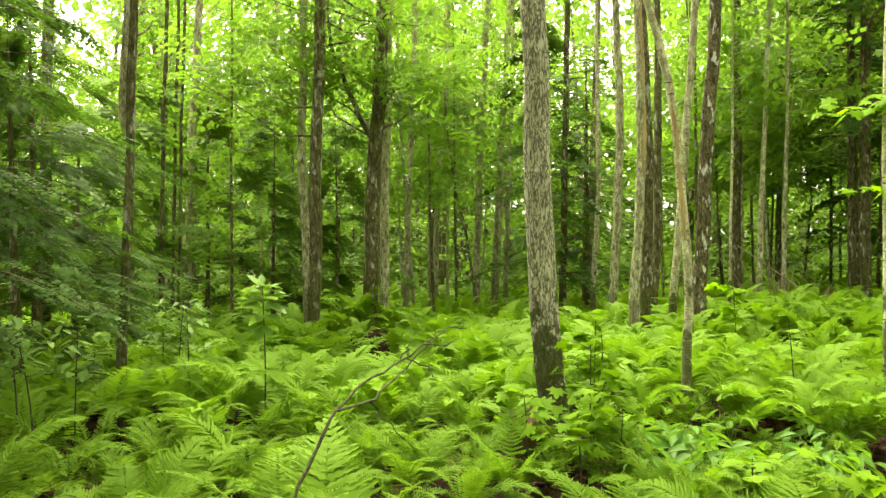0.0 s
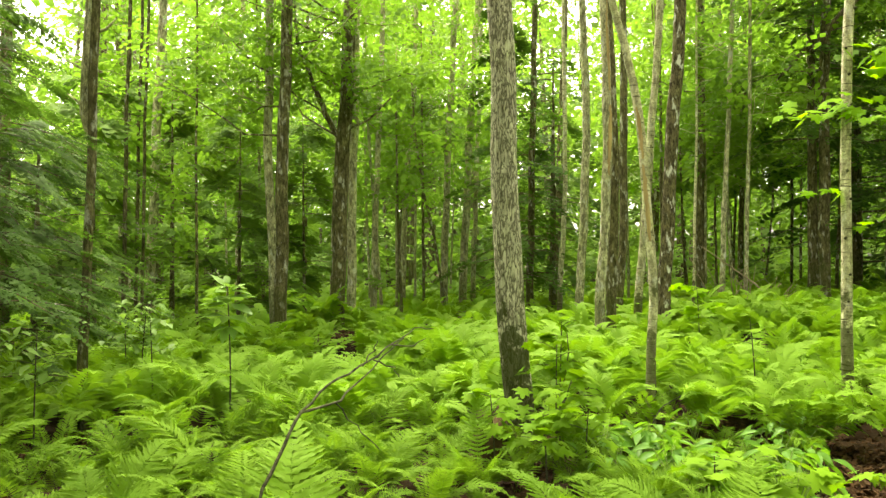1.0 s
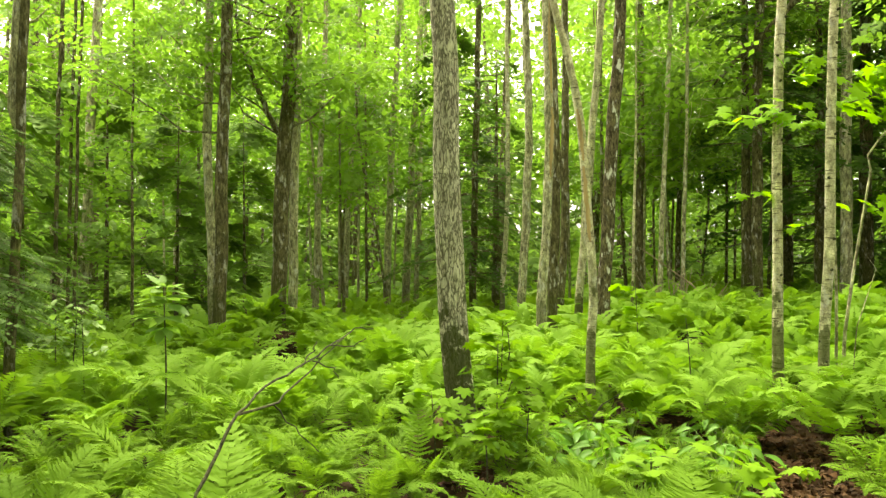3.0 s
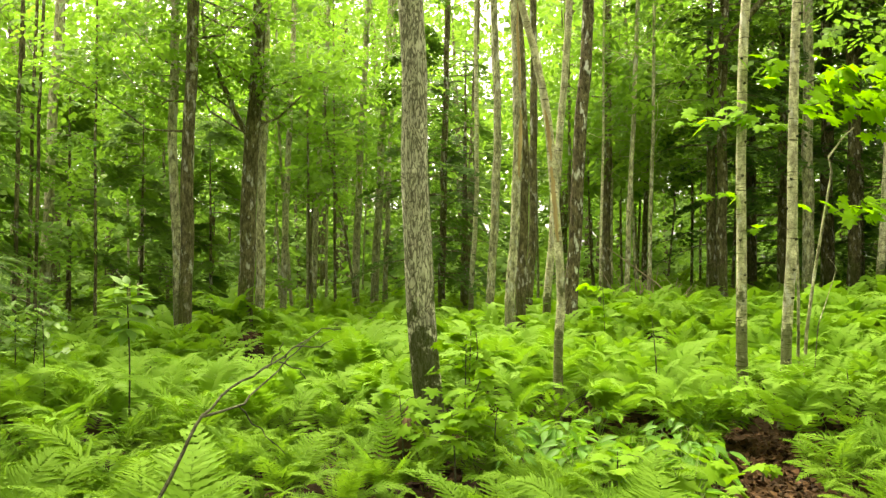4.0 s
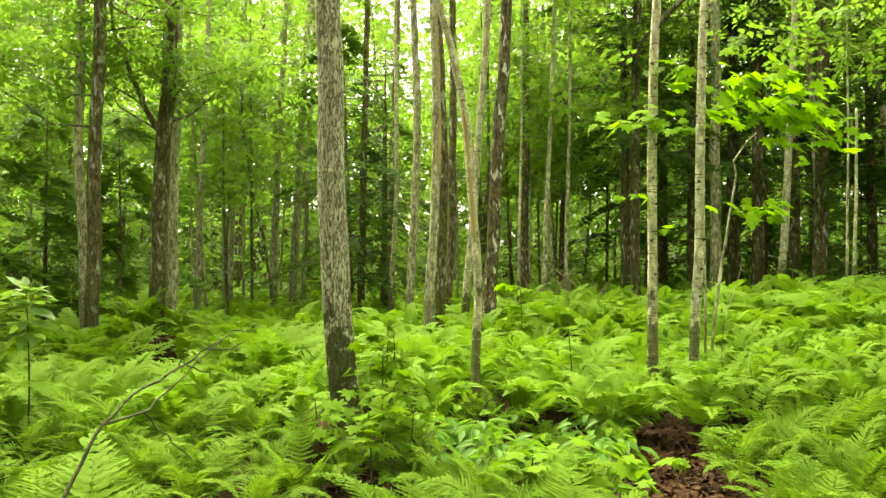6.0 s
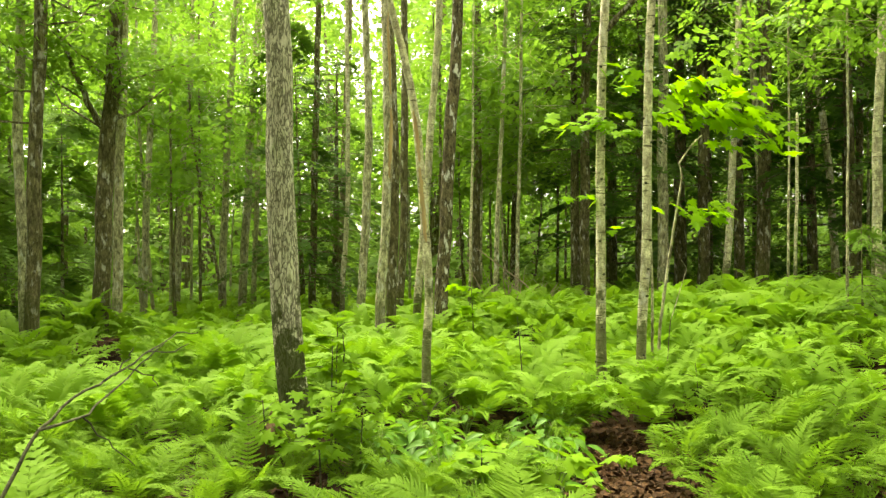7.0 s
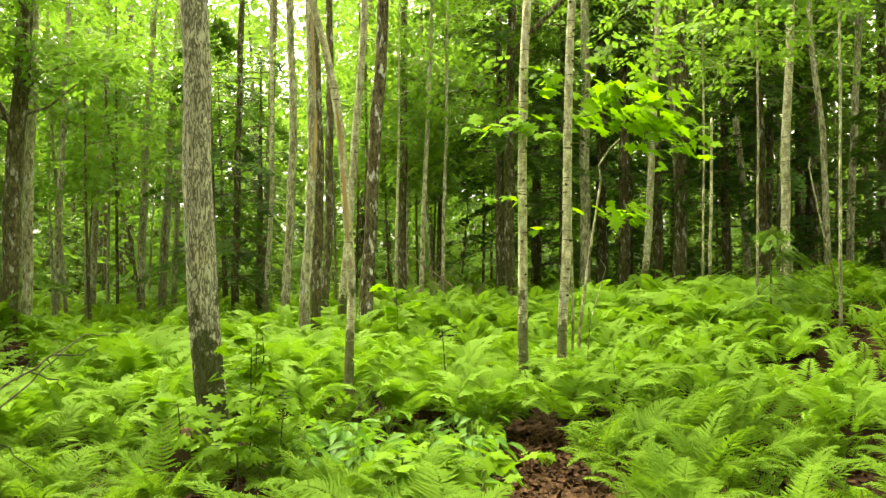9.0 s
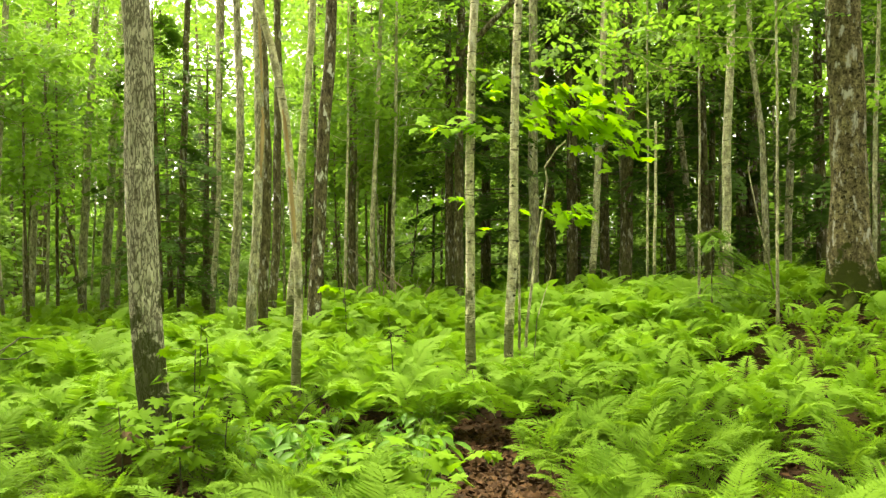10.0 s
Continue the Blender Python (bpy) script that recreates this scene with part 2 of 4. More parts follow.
    out = np.einsum("nij,nkj->nki", turns, v[None] * sizes[:, None]) + places[:, None]
    return out.reshape(-1, 3), (t[None] + np.arange(len(places))[:, None, None] * len(v)).reshape(-1, t.shape[1])


def turned(yaw, pitch, roll):
    """Turns from yaw about z, then pitch and roll, all arrays in radians."""
    cy, sy, cp, sp, cr, sr = np.cos(yaw), np.sin(yaw), np.cos(pitch), np.sin(pitch), np.cos(roll), np.sin(roll)
    o, one = np.zeros_like(yaw), np.ones_like(yaw)
    rz = np.stack([cy, -sy, o, sy, cy, o, o, o, one], -1).reshape(-1, 3, 3)
    ry = np.stack([cp, o, sp, o, one, o, -sp, o, cp], -1).reshape(-1, 3, 3)
    rx = np.stack([one, o, o, o, cr, -sr, o, sr, cr], -1).reshape(-1, 3, 3)
    return rz @ ry @ rx


def step(a, b, x):
    s = np.clip((x - a) / (b - a), 0, 1)
    return s * s * (3 - 2 * s)


def lie(x, y):
    """Height of the forest floor: nearly level, with a low rise to the east and small hummocks."""
    x, y = np.asarray(x, float), np.asarray(y, float)
    r, az = np.hypot(x, y), np.degrees(np.arctan2(x, y))
    rise = (0.38 * step(12, 26, az) * step(6.5, 12, r) + 0.5 * step(33, 54, az) * step(6, 11, r)) * (1 - step(90, 130, az))
    lump = 0.05 * np.sin(1.7 * x + 0.6) * np.sin(1.3 * y + 1.1) + 0.03 * np.sin(3.9 * x - 1.0) * np.sin(3.1 * y)
    mound = 0.35 * np.exp(-((x + 1.25) ** 2 + (y - 12.2) ** 2) / 0.6) + 0.34 * np.exp(-((x + 1.02) ** 2 / 0.22 + (y - 11.1) ** 2 / 0.30))
    far = 0.6 * step(30, 200, r) * np.sin(x * 0.03) * np.cos(y * 0.027)
    return rise + lump + mound + far


# leaf outlines
OVATE = (np.array([[0, 0, 0], [0.35, 0.24, 0.05], [0.38, 0, 0.0], [0.35, -0.24, 0.05], [0.7, 0.17, 0.01], [0.7, -0.17, 0.01], [1, 0, -0.08]], float),
         np.array([[0, 2, 1], [0, 3, 2], [1, 2, 4], [2, 3, 5], [2, 6, 4], [2, 5, 6]]))
SIMPLE = (np.array([[0, 0, 0], [0.38, 0.36, 0.05], [0.38, -0.36, 0.05], [1, 0, -0.08]], float), np.array([[0, 2, 1], [1, 2, 3]]))
# a flat twig end with a leaf on either hand in turn
def leaf_spray(n=6):
    u = np.linspace(0.0, 0.68, n)
    yaw = np.where(np.arange(n) % 2 == 0, 0.85, -0.85) * (1 - 0.75 * (u / 0.68) ** 2)
    p = np.stack([u, 0.10 * np.sign(yaw), -0.10 * u * u + 0.02 * np.cos(np.arange(n) * 2.1)], -1)
    return bake(SIMPLE, turned(yaw, 0.10 + 0.12 * np.sin(np.arange(n) * 1.7), 0.22 * np.cos(np.arange(n) * 2.9)), p, 0.33 + 0.05 * np.sin(np.arange(n) * 1.3))


SPRAY = leaf_spray()
LOBES = [(0.0, 0.07), (-0.16, 0.24), (-0.03, 0.36), (0.07, 0.29), (0.10, 0.52), (0.25, 0.66), (0.29, 0.48), (0.37, 0.30), (0.52, 0.40), (0.66, 0.46), (0.61, 0.30), (0.60, 0.15), (0.80, 0.15), (1.0, 0.0)]
_rim = LOBES + [(x, -y) for x, y in LOBES[-2::-1]]
PALMATE = (np.array([[0.3, 0, 0.03]] + [[x, y, -0.10 * abs(y) - 0.06 * x * x] for x, y in _rim], float),
           np.array([[0, k + 2, k + 1] for k in range(len(_rim) - 1)] + [[0, 1, len(_rim)]]))


def frond(length, pairs, teeth, lift, droop, width, bare=0.25, seed=0, fill=0.58, ribbed=True, blade=0.5, hold=1.7, notch=0.70, kite=False):
    """A fern frond that grows from the origin towards +x, upright first and nodding at its tip (hold: how long it stays upright).
    teeth: leaflets along each pinna, 0 for plain pointed blades."""
    g = np.random.default_rng(seed)
    s = np.linspace(0, 1, 26)
    a = lift - (lift + droop) * s ** hold
    ds = length / 25
    x = np.concatenate([[0], np.cumsum(np.cos(a[:-1]) * ds)])
    z = np.concatenate([[0], np.cumsum(np.sin(a[:-1]) * ds)])
    side_bow = 0.06 * length * g.normal() * s ** 2
    pts = np.stack([x, side_bow, z], -1)
    vs, ts, n = [], [], 0
    if ribbed:
        every = 5 if teeth else 12
        v, t = tube(pts[::every], np.linspace(0.0032, 0.0008, len(pts[::every])), 3)
        vs.append(v), ts.append(t)
        n += len(v)
    gap = length * (1 - bare) / pairs
    for i in range(pairs):
        u = (i + 0.5) / pairs
        si = bare + (1 - bare) * u ** 0.93
        q = np.array([np.interp(si, s, pts[:, k]) for k in range(3)])
        ai = np.interp(si, s, a)
        tang, norm = np.array([np.cos(ai), 0, np.sin(ai)]), np.array([-np.sin(ai), 0, np.cos(ai)])
        w = width * length * min(1.0, (u + 0.25) / 0.42) * (1 - u) ** 0.85 + 0.006
        for sgn in (-1, 1):
            fwd = radians(14 + 30 * u) + g.normal() * 0.06
            wi = w * (1 + 0.08 * g.normal())
            d = sgn * np.cos(fwd) * np.array([0, 1, 0]) + np.sin(fwd) * tang + (0.10 + 0.07 * g.normal()) * norm
            d /= np.linalg.norm(d)
            e = np.cross(norm, d) * sgn
            e /= np.linalg.norm(e)
            sag, bow = 0.20 + 0.10 * g.normal(), 0.14
            if teeth:
                m = max(3, int(round(teeth * (0.45 + 0.55 * wi / (width * length)))))
                o = np.arange(m + 1) / m
                mid = q + d * (wi * o)[:, None] + tang * (bow * wi * o ** 2)[:, None] - norm * (sag * wi * o ** 2)[:, None]
                v = (np.arange(m) + 0.5) / m
                c = q + d * (wi * v)[:, None] + tang * (bow * wi * v ** 2)[:, None] - norm * (sag * wi * v ** 2)[:, None]
                ph = gap * fill * (1 - v ** 2.3) ** 0.9 + 0.0015
                tooth = np.where(np.arange(m) % 2 == 0, 1.0, notch)
                for way in (-1, 1):
                    rim = c + way * e * (ph * tooth)[:, None] + d * (wi / m * 0.5) + norm * (0.0025 * g.normal(size=m) - 0.10 * ph)[:, None]
                    vs.append(np.concatenate([mid, rim]))
                    k0, k1 = np.arange(m), np.arange(m - 1)
                    a1 = np.stack([k0, k0 + 1, k0 + m + 1], -1)
                    a2 = np.stack([k1 + 1, k1 + m + 2, k1 + m + 1], -1)
                    ts.append(np.concatenate([a1, a2]) + n)
                    n += 2 * m + 1
            elif kite:
                hw = gap * blade
                vs.append(np.array([q, q + d * wi * 0.4 + e * hw, q + d * wi * 0.4 - e * hw, q + d * wi - norm * 0.1 * wi]))
                ts.append(np.array([[0, 2, 1], [1, 2, 3]]) + n)
                n += 4
            else:
                hw = gap * blade
                near, far, tip = q + d * wi * 0.18, q + d * wi * 0.6 + tang * bow * wi * 0.3 - norm * sag * wi * 0.3, q + d * wi + tang * bow * wi - norm * sag * wi
                vs.append(np.array([q, near + e * hw, near - e * hw, far + e * hw * 0.8, far - e * hw * 0.8, tip]))
                ts.append(np.array([[0, 2, 1], [1, 2, 3], [2, 4, 3], [3, 4, 5]]) + n)
                n += 6
    return np.concatenate(vs), np.concatenate(ts)


# ---- ground: one sheet of dark soil and leaf litter out to the horizon ----
def make_ground():
    rad = np.concatenate([np.linspace(0, 16, 90), np.geomspace(16.4, 2500, 50)])
    ang = np.radians(np.arange(0, 360, 2.0))
    r, t = np.meshgrid(rad, ang, indexing="ij")
    x, y = r * np.sin(t), r * np.cos(t)
    v = np.stack([x, y, lie(x, y)], -1).reshape(-1, 3)
    n, m = len(rad), len(ang)
    i, j = np.arange(n - 1)[:, None] * m, np.arange(m)[None]
    k = (j + 1) % m
    q = np.stack([i + j, i + m + j, i + m + k, i + k], -1).reshape(-1, 4)
    me = mesh_of("ground", v, q, SOIL)
    return tagged(new("ground", smooth(me)), "dark forest soil covered with brown leaf litter", "ground", kind="structure")


make_ground()


# ---- trees ----
TREES = []
LINES = {}


def stem_line(x, y, bend, height, z0, rise=0.35):
    """Heights and centre line of a trunk: through the given leans, then on upwards."""
    hz = [0.0] + [b[0] - z0 for b in bend]
    ox, oy = [0.0] + [b[1] for b in bend], [0.0] + [b[2] for b in bend]
    k = (height - hz[-1]) / max(hz[-1] - hz[-2], 0.3) * rise
    hz.append(height)
    ox.append(ox[-1] + (ox[-1] - ox[-2]) * k)
    oy.append(oy[-1] + (oy[-1] - oy[-2]) * k)
    return np.array(hz), np.array(ox), np.array(oy)


def leaves_at(centres, spread, per, size, template, tilt=0.38):
    """Flat sprays of leaves round the centres."""
    n = len(centres) * per
    c = np.repeat(np.asarray(centres, float), per, axis=0)
    p = c + rng.normal(0, 1, (n, 3)) * np.array([spread, spread, spread * 0.16])
    turn = turned(rng.uniform(0, 2 * np.pi, n), rng.normal(0.12, tilt, n), rng.normal(0, tilt, n))
    return bake(template, turn, p, size * rng.uniform(0.65, 1.3, n))


def limb(start, way, length, r, sag=0.15, n=5):
    s = np.linspace(0, 1, n)[:, None]
    start, way = np.asarray(start, float), np.asarray(way, float)
    p = start + way * length * s + np.array([0, 0, 1.0]) * (length * sag * (s ** 2 - s) * 1.5)
    p[1:-1] += rng.normal(0, 0.03 * length, (n - 2, 3))
    return p, np.linspace(r, r * 0.2, n)


def tree(name, label, x, y, r, bend, height, bark, low=4.0, limbs=14, reach=2.2, per=38, size=0.105, leaf=None, flare=0.35, sides=14, crown=True, group="", rough=0.0, dead=False, category="tree", single=True, dense=False, swell=0.22):
    """A trunk that follows its leans, limbs from the height low upwards, and a crown of loose leaf sprays."""
    z0 = float(lie(x, y))
    root = new(name)
    root.location = (x, y, z0 - 0.03)
    hz, ox, oy = stem_line(x, y, bend, height, z0)
    zz = np.concatenate([np.linspace(0, 0.6, 7)[:-1], np.linspace(0.6, min(9, height * 0.6), 30)[:-1], np.linspace(min(9, height * 0.6), height, 10)])
    wob = 0.12 * r * np.sin(zz * 2.3 + x) + 0.1 * r * np.sin(zz * 5.1 + y)
    line = np.stack([np.interp(zz, hz, ox) + wob, np.interp(zz, hz, oy), zz], -1)
    ker = np.array([0.25, 0.5, 0.25])
    line[1:-1, :2] = np.stack([np.convolve(line[:, k], ker, "valid") for k in (0, 1)], -1)
    rr = r * (1.0 - 0.56 * (zz / height) ** 1.1) + r * flare * np.exp(-zz / swell)
    if dead:
        rr = r * (1.0 - 0.33 * zz / height) + r * flare * np.exp(-zz / swell)
    v, t = tube(line, rr, sides, rough=rough, wave=0.03)
    part("trunk", smooth(mesh_of("trunk", v, t, bark)), root)
    bits, cent = [], []
    for k in range(limbs):
        f = (k + rng.uniform(0.2, 0.9)) / limbs
        z = low + (height * 0.97 - low) * f
        b = np.array([np.interp(z, hz, ox), np.interp(z, hz, oy), z])
        yaw, up = rng.uniform(0, 2 * np.pi), rng.uniform(0.05, 0.7)
        ln = reach * (0.55 + 0.6 * rng.random()) * (1.15 - 0.6 * f)
        way = np.array([np.cos(yaw) * np.cos(up), np.sin(yaw) * np.cos(up), np.sin(up)])
        p, q = limb(b, way, ln, max(0.007, r * 0.17 * (1.1 - 0.6 * f)))
        one = [tube(p, q, 5 if single else 3)]
        for s in (0.45, 0.7, 1.0):
            e = np.array([np.interp(s, np.linspace(0, 1, len(p)), p[:, c]) for c in range(3)])
            for _ in range(2):
                off = rng.normal(0, 1, 3) * np.array([0.42, 0.42, 0.12]) * ln * 0.42
                if dense or rng.random() < (1.0 if b[2] < 6 else 0.62 if b[2] < 9 else 0.05):
                    cent.append(e + off)
                if rng.random() < 0.3:
                    one.append(tube(np.stack([e, e + off * 0.6 + [0, 0, 0.02], e + off]), [0.007, 0.005, 0.002], 3))
        if single:
            v, t = join(one)
            part("branch", mesh_of("branch", v, t, bark), root)
        else:
            bits += one
    if bits:
        v, t = join(bits)
        tagged(part("branchwork", mesh_of("branchwork", v, t, bark), root), kind="stuff")
    if crown and cent and not dead:
        v, t = leaves_at(cent, 0.26 * (1 + reach * 0.18), max(2, round(per / 6)), size * 2.9, SPRAY)
        part("crown", mesh_of("crown", v, t, leaf or MAPLE), root)
    tagged(root, label, category, group)
    TREES.append((x, y))
    LINES[root.name] = (hz, ox, oy, r)
    return root


# spray of hemlock needles: a flat feather of short blades
FEATHER = frond(1.0, 7, 0, 0.05, 0.45, 0.25, bare=0.05, seed=3, ribbed=False, blade=0.46, hold=1.25, kite=True)
FEATHER_FAR = frond(1.0, 4, 0, 0.05, 0.45, 0.30, bare=0.05, seed=4, ribbed=False, blade=0.5, hold=1.25, kite=True)


def hemlock(x, y, r, height, reach, label, low=0.6, tiers=34, lean=(0.0, 0.0), sprays=20, far=False, dark=True):
    z0 = float(lie(x, y))
    root = new("hemlock_tree")
    root.location = (x, y, z0 - 0.03)
    zz = np.linspace(0, height, 24)
    line = np.stack([lean[0] * zz / height, lean[1] * zz / height, zz], -1)
    v, t = tube(line, r * (1.05 - 0.95 * zz / height) + 0.25 * r * np.exp(-zz / 0.2), 10, wave=0.03)
    part("trunk", smooth(mesh_of("trunk", v, t, BARK_DARK)), root)
    bits, pl, yw, pt, sz = [], [], [], [], []
    for k in range(tiers):
        f = (k + rng.random()) / tiers
        z = low + (height - low) * f ** 0.9
        for _ in range(2):
            yaw = rng.uniform(0, 2 * np.pi)
            ln = reach * (1.05 - f) ** 0.8 * rng.uniform(0.6, 1.1) + 0.2
            way = np.array([np.cos(yaw), np.sin(yaw), 0.12])
            s = np.linspace(0, 1, 5)[:, None]
            p = np.array([0, 0, z]) + way * ln * s - np.array([0, 0, 1.0]) * ln * 0.38 * s ** 2
            bits.append(tube(p, np.linspace(max(0.006, r * 0.2), 0.003, 5), 3))
            m = int(sprays * (0.5 + 0.5 * ln / reach) * ((0.9 if x > 6 else 1.0 if x < -1.5 else 0.5) if far else 2.1 if math.hypot(x, y) < 8 else 1.9))
            u = rng.uniform(0.12, 1.0, m)
            q = np.stack([np.interp(u, s[:, 0], p[:, c]) for c in range(3)], -1)
            pl.append(q + rng.normal(0, 0.03, (m, 3)))
            yw.append(yaw + rng.choice([-1, 1], m) * rng.uniform(0.3, 1.1, m) * (1.1 - u))
            pt.append(rng.uniform(0.1, 0.55, m))
            sz.append(rng.uniform(0.4, 0.85, m) * (0.45 + 0.3 * reach / 2) * (1.15 if far else 0.58))
    v, t = join(bits)
    tagged(part("branchwork", mesh_of("branchwork", v, t, BARK_DARK), root), kind="stuff")
    pl, yw, pt, sz = (np.concatenate(a) for a in (pl, yw, pt, sz))
    v, t = bake(FEATHER_FAR if far else FEATHER, turned(yw, pt, rng.normal(0, 0.25, len(yw))), pl, sz)
    part("crown", mesh_of("crown", v, t, NEEDLE if dark else NEEDLE_LIT), root)
    TREES.append((x, y))
    return tagged(root, label, "conifer")


GREYTREE = "slender grey-barked forest tree with light green leaves"
DARKTREE = "dark-barked forest tree standing among ferns"
PALETREE = "pale thin forest tree with marked bark"

# the near furrowed trunk, with real relief in its bark
big = tree("maple_tree", "furrowed grey-barked maple trunk with mossy base among ferns", 0.76, 5.94, 0.108,
           ((0.6, -0.01, 0), (0.9, -0.02, 0), (1.2, -0.05, 0.01), (1.7, -0.06, 0.01), (2.5, -0.09, 0.01), (3.5, -0.12, 0.02)), 15, BARK_BIG, low=6.5, limbs=16, reach=2.6, flare=0.3, sides=48, rough=0.012)

# dark pair and forked trunk on the west side
tree("maple_tree", DARKTREE, -2.03, 11.82, 0.098, ((0.7, 0.01, 0), (3.0, 0.05, 0.01), (5.4, 0.13, 0.02)), 15, BARK_DARK, low=3.0, limbs=24, reach=2.0, per=40)
tree("beech_tree", GREYTREE, -2.18, 12.30, 0.074, ((0.8, -0.01, 0), (3.3, -0.10, -0.02), (5.5, -0.06, -0.01)), 14, BARK_GREY, low=3.6, limbs=20, reach=1.8, per=26)
forked = tree("maple_tree", "stout dark maple with low leafy limbs", -1.31, 12.93, 0.128, ((0.7, 0.01, 0), (3.3, 0.12, 0.01), (5.8, 0.28, 0.03)), 16, BARK_DARK, low=2.9, limbs=28, reach=2.3, per=40)
tree("beech_tree", GREYTREE, -1.12, 13.45, 0.080, ((0.7, 0.01, 0), (3.3, 0.06, 0.01), (5.8, 0.14, 0.03)), 15, BARK_GREY, low=5.5, limbs=12)
slim = tree("maple_tree", "leaning slim tree with rough brown bark", -3.07, 7.38, 0.047, ((0.8, 0.01, 0.01), (2.4, 0.07, 0.03), (3.9, 0.11, 0.05)), 11, BARK_DARK, low=5.2, limbs=12, reach=1.6)
tree("maple_tree", DARKTREE, -5.49, 10.66, 0.085, ((1.1, 0.01, 0), (3.1, 0.03, 0.02), (5.1, 0.07, 0.03)), 14, BARK_DARK, low=7.5, limbs=16)
tree("maple_tree", GREYTREE, -4.75, 14.22, 0.09, ((1.6, 0.04, 0.01), (3.7, 0.12, 0.04), (6.2, 0.24, 0.08)), 15, BARK_GREY, low=3.6, limbs=22, per=28)
tree("maple_sapling", "thin dark stem of a young tree", -3.44, 12.53, 0.026, ((1.2, 0, 0), (2.9, -0.01, 0), (4.5, 0.01, 0)), 6.5, BARK_DARK, low=1.6, limbs=16, reach=1.1, per=16, size=0.10)
tree("maple_tree", GREYTREE, -4.36, 19.51, 0.079, ((1.6, 0.01, 0), (4.4, 0.05, 0.01), (8.0, 0.13, 0.03)), 14, BARK_GREY, low=3.5, limbs=22)
for x, y, r in ((-4.12, 11.25, 0.032), (-3.98, 11.6, 0.026), (-4.35, 12.4, 0.030)):
    tree("dead_tree", "thin dark dead stem with short bare branches", x, y, r, ((1.5, 0.02, 0), (3.5, 0.05, 0.01), (5.0, 0.10, 0.02)), 9, BARK_DARK, low=3.5, limbs=7, reach=0.7, dead=True, sides=8)
# pale trunks straight ahead
tree("beech_tree", GREYTREE, -0.94, 16.97, 0.073, ((0.6, 0.01, 0), (4.0, 0.13, 0.01), (6.1, 0.23, 0.01)), 13, BARK_GREY, low=3.6, limbs=20)
tree("beech_tree", GREYTREE, -0.37, 19.99, 0.079, ((0.9, 0.02, 0), (3.8, 0.14, 0), (5.8, 0.34, 0.01)), 13, BARK_GREY, low=4, limbs=18)
tree("dead_tree", "thin dead stem leaning against other trees", 0.72, 18.98, 0.035, ((2.2, -0.30, 0.01), (3.0, -0.52, 0.01), (4.7, -0.75, 0.02)), 6, BARK_DARK, limbs=0, dead=True)
tree("birch_tree", PALETREE, 0.66, 19.48, 0.095, ((0.8, 0.01, 0), (4.4, 0.14, 0), (7.9, 0.36, -0.01)), 15, BARK_GREY, low=5.2, limbs=18)
tree("birch_tree", PALETREE, 1.15, 19.96, 0.105, ((0.8, 0.02, 0), (4.5, 0.21, -0.01), (8.0, 0.45, -0.03)), 15, BARK_GREY, low=5.2, limbs=18)
tree("birch_tree", PALETREE, 1.49, 20.94, 0.070, ((0.8, 0.01, 0), (4.6, 0.15, -0.01), (6.9, 0.26, -0.02)), 13, BARK_GREY, low=5, limbs=16)
tree("maple_tree", DARKTREE, 2.56, 17.81, 0.084, ((1.0, 0.01, 0), (4.1, 0.08, -0.01), (7.3, 0.17, -0.02)), 14, BARK_DARK, low=7, limbs=12)
tree("birch_tree", PALETREE, 3.03, 16.72, 0.058, ((0.9, 0.02, 0), (3.1, 0.15, -0.03), (4.8, 0.14, -0.03)), 11, BARK_PALE, low=7, limbs=8)
tree("birch_tree", PALETREE, 3.03, 14.68, 0.085, ((0.9, 0.02, 0), (3.7, 0.17, -0.04), (6.3, 0.11, -0.02)), 14, BARK_GREY, low=7, limbs=12)
# clump with the split trunk
snag = tree("dead_tree", "split dead trunk with bare tan wood showing", 2.60, 11.19, 0.075, ((0.8, 0.02, 0), (2.3, 0.10, -0.02), (3.5, 0.15, -0.03), (5.2, 0.09, -0.02)), 8.5, BARK_GREY, limbs=0, dead=True)
tree("maple_tree", DARKTREE, 2.83, 11.45, 0.075, ((0.8, 0.01, 0), (3.2, 0.08, -0.02), (5.2, -0.01, 0)), 14, BARK_DARK, low=6.5, limbs=14)
tree("maple_tree", DARKTREE, 3.48, 13.55, 0.078, ((1.1, 0.03, -0.01), (2.0, 0.09, -0.02), (3.2, 0.11, -0.03)), 12, BARK_DARK, low=6, limbs=12)
tree("birch_tree", PALETREE, 3.37, 12.03, 0.066, ((1.0, 0.04, -0.01), (2.4, 0.16, -0.04), (3.7, 0.26, -0.07), (5.4, 0.38, -0.11)), 14, BARK_PALE, low=7, limbs=12)
tree("cherry_tree", "dark peeling-barked trunk with white lichen blotches", 3.58, 11.45, 0.103, ((0.9, 0.03, -0.01), (2.4, 0.11, -0.04), (3.6, 0.19, -0.06), (5.2, 0.29, -0.09)), 16, BARK_SCAB, low=7, limbs=14)
thin = tree("dead_tree", "thin pale dead tree, crooked, partly barkless", 1.98, 6.71, 0.042, ((0.45, 0.02, 0), (0.8, 0.035, -0.01), (1.15, 0.06, -0.01), (1.62, 0.035, -0.01), (2.2, -0.01, 0), (2.67, -0.05, 0.01), (3.37, -0.14, 0.05), (3.72, -0.27, 0.08)), 5.2, BARK_PALE, limbs=0, dead=True, sides=24)
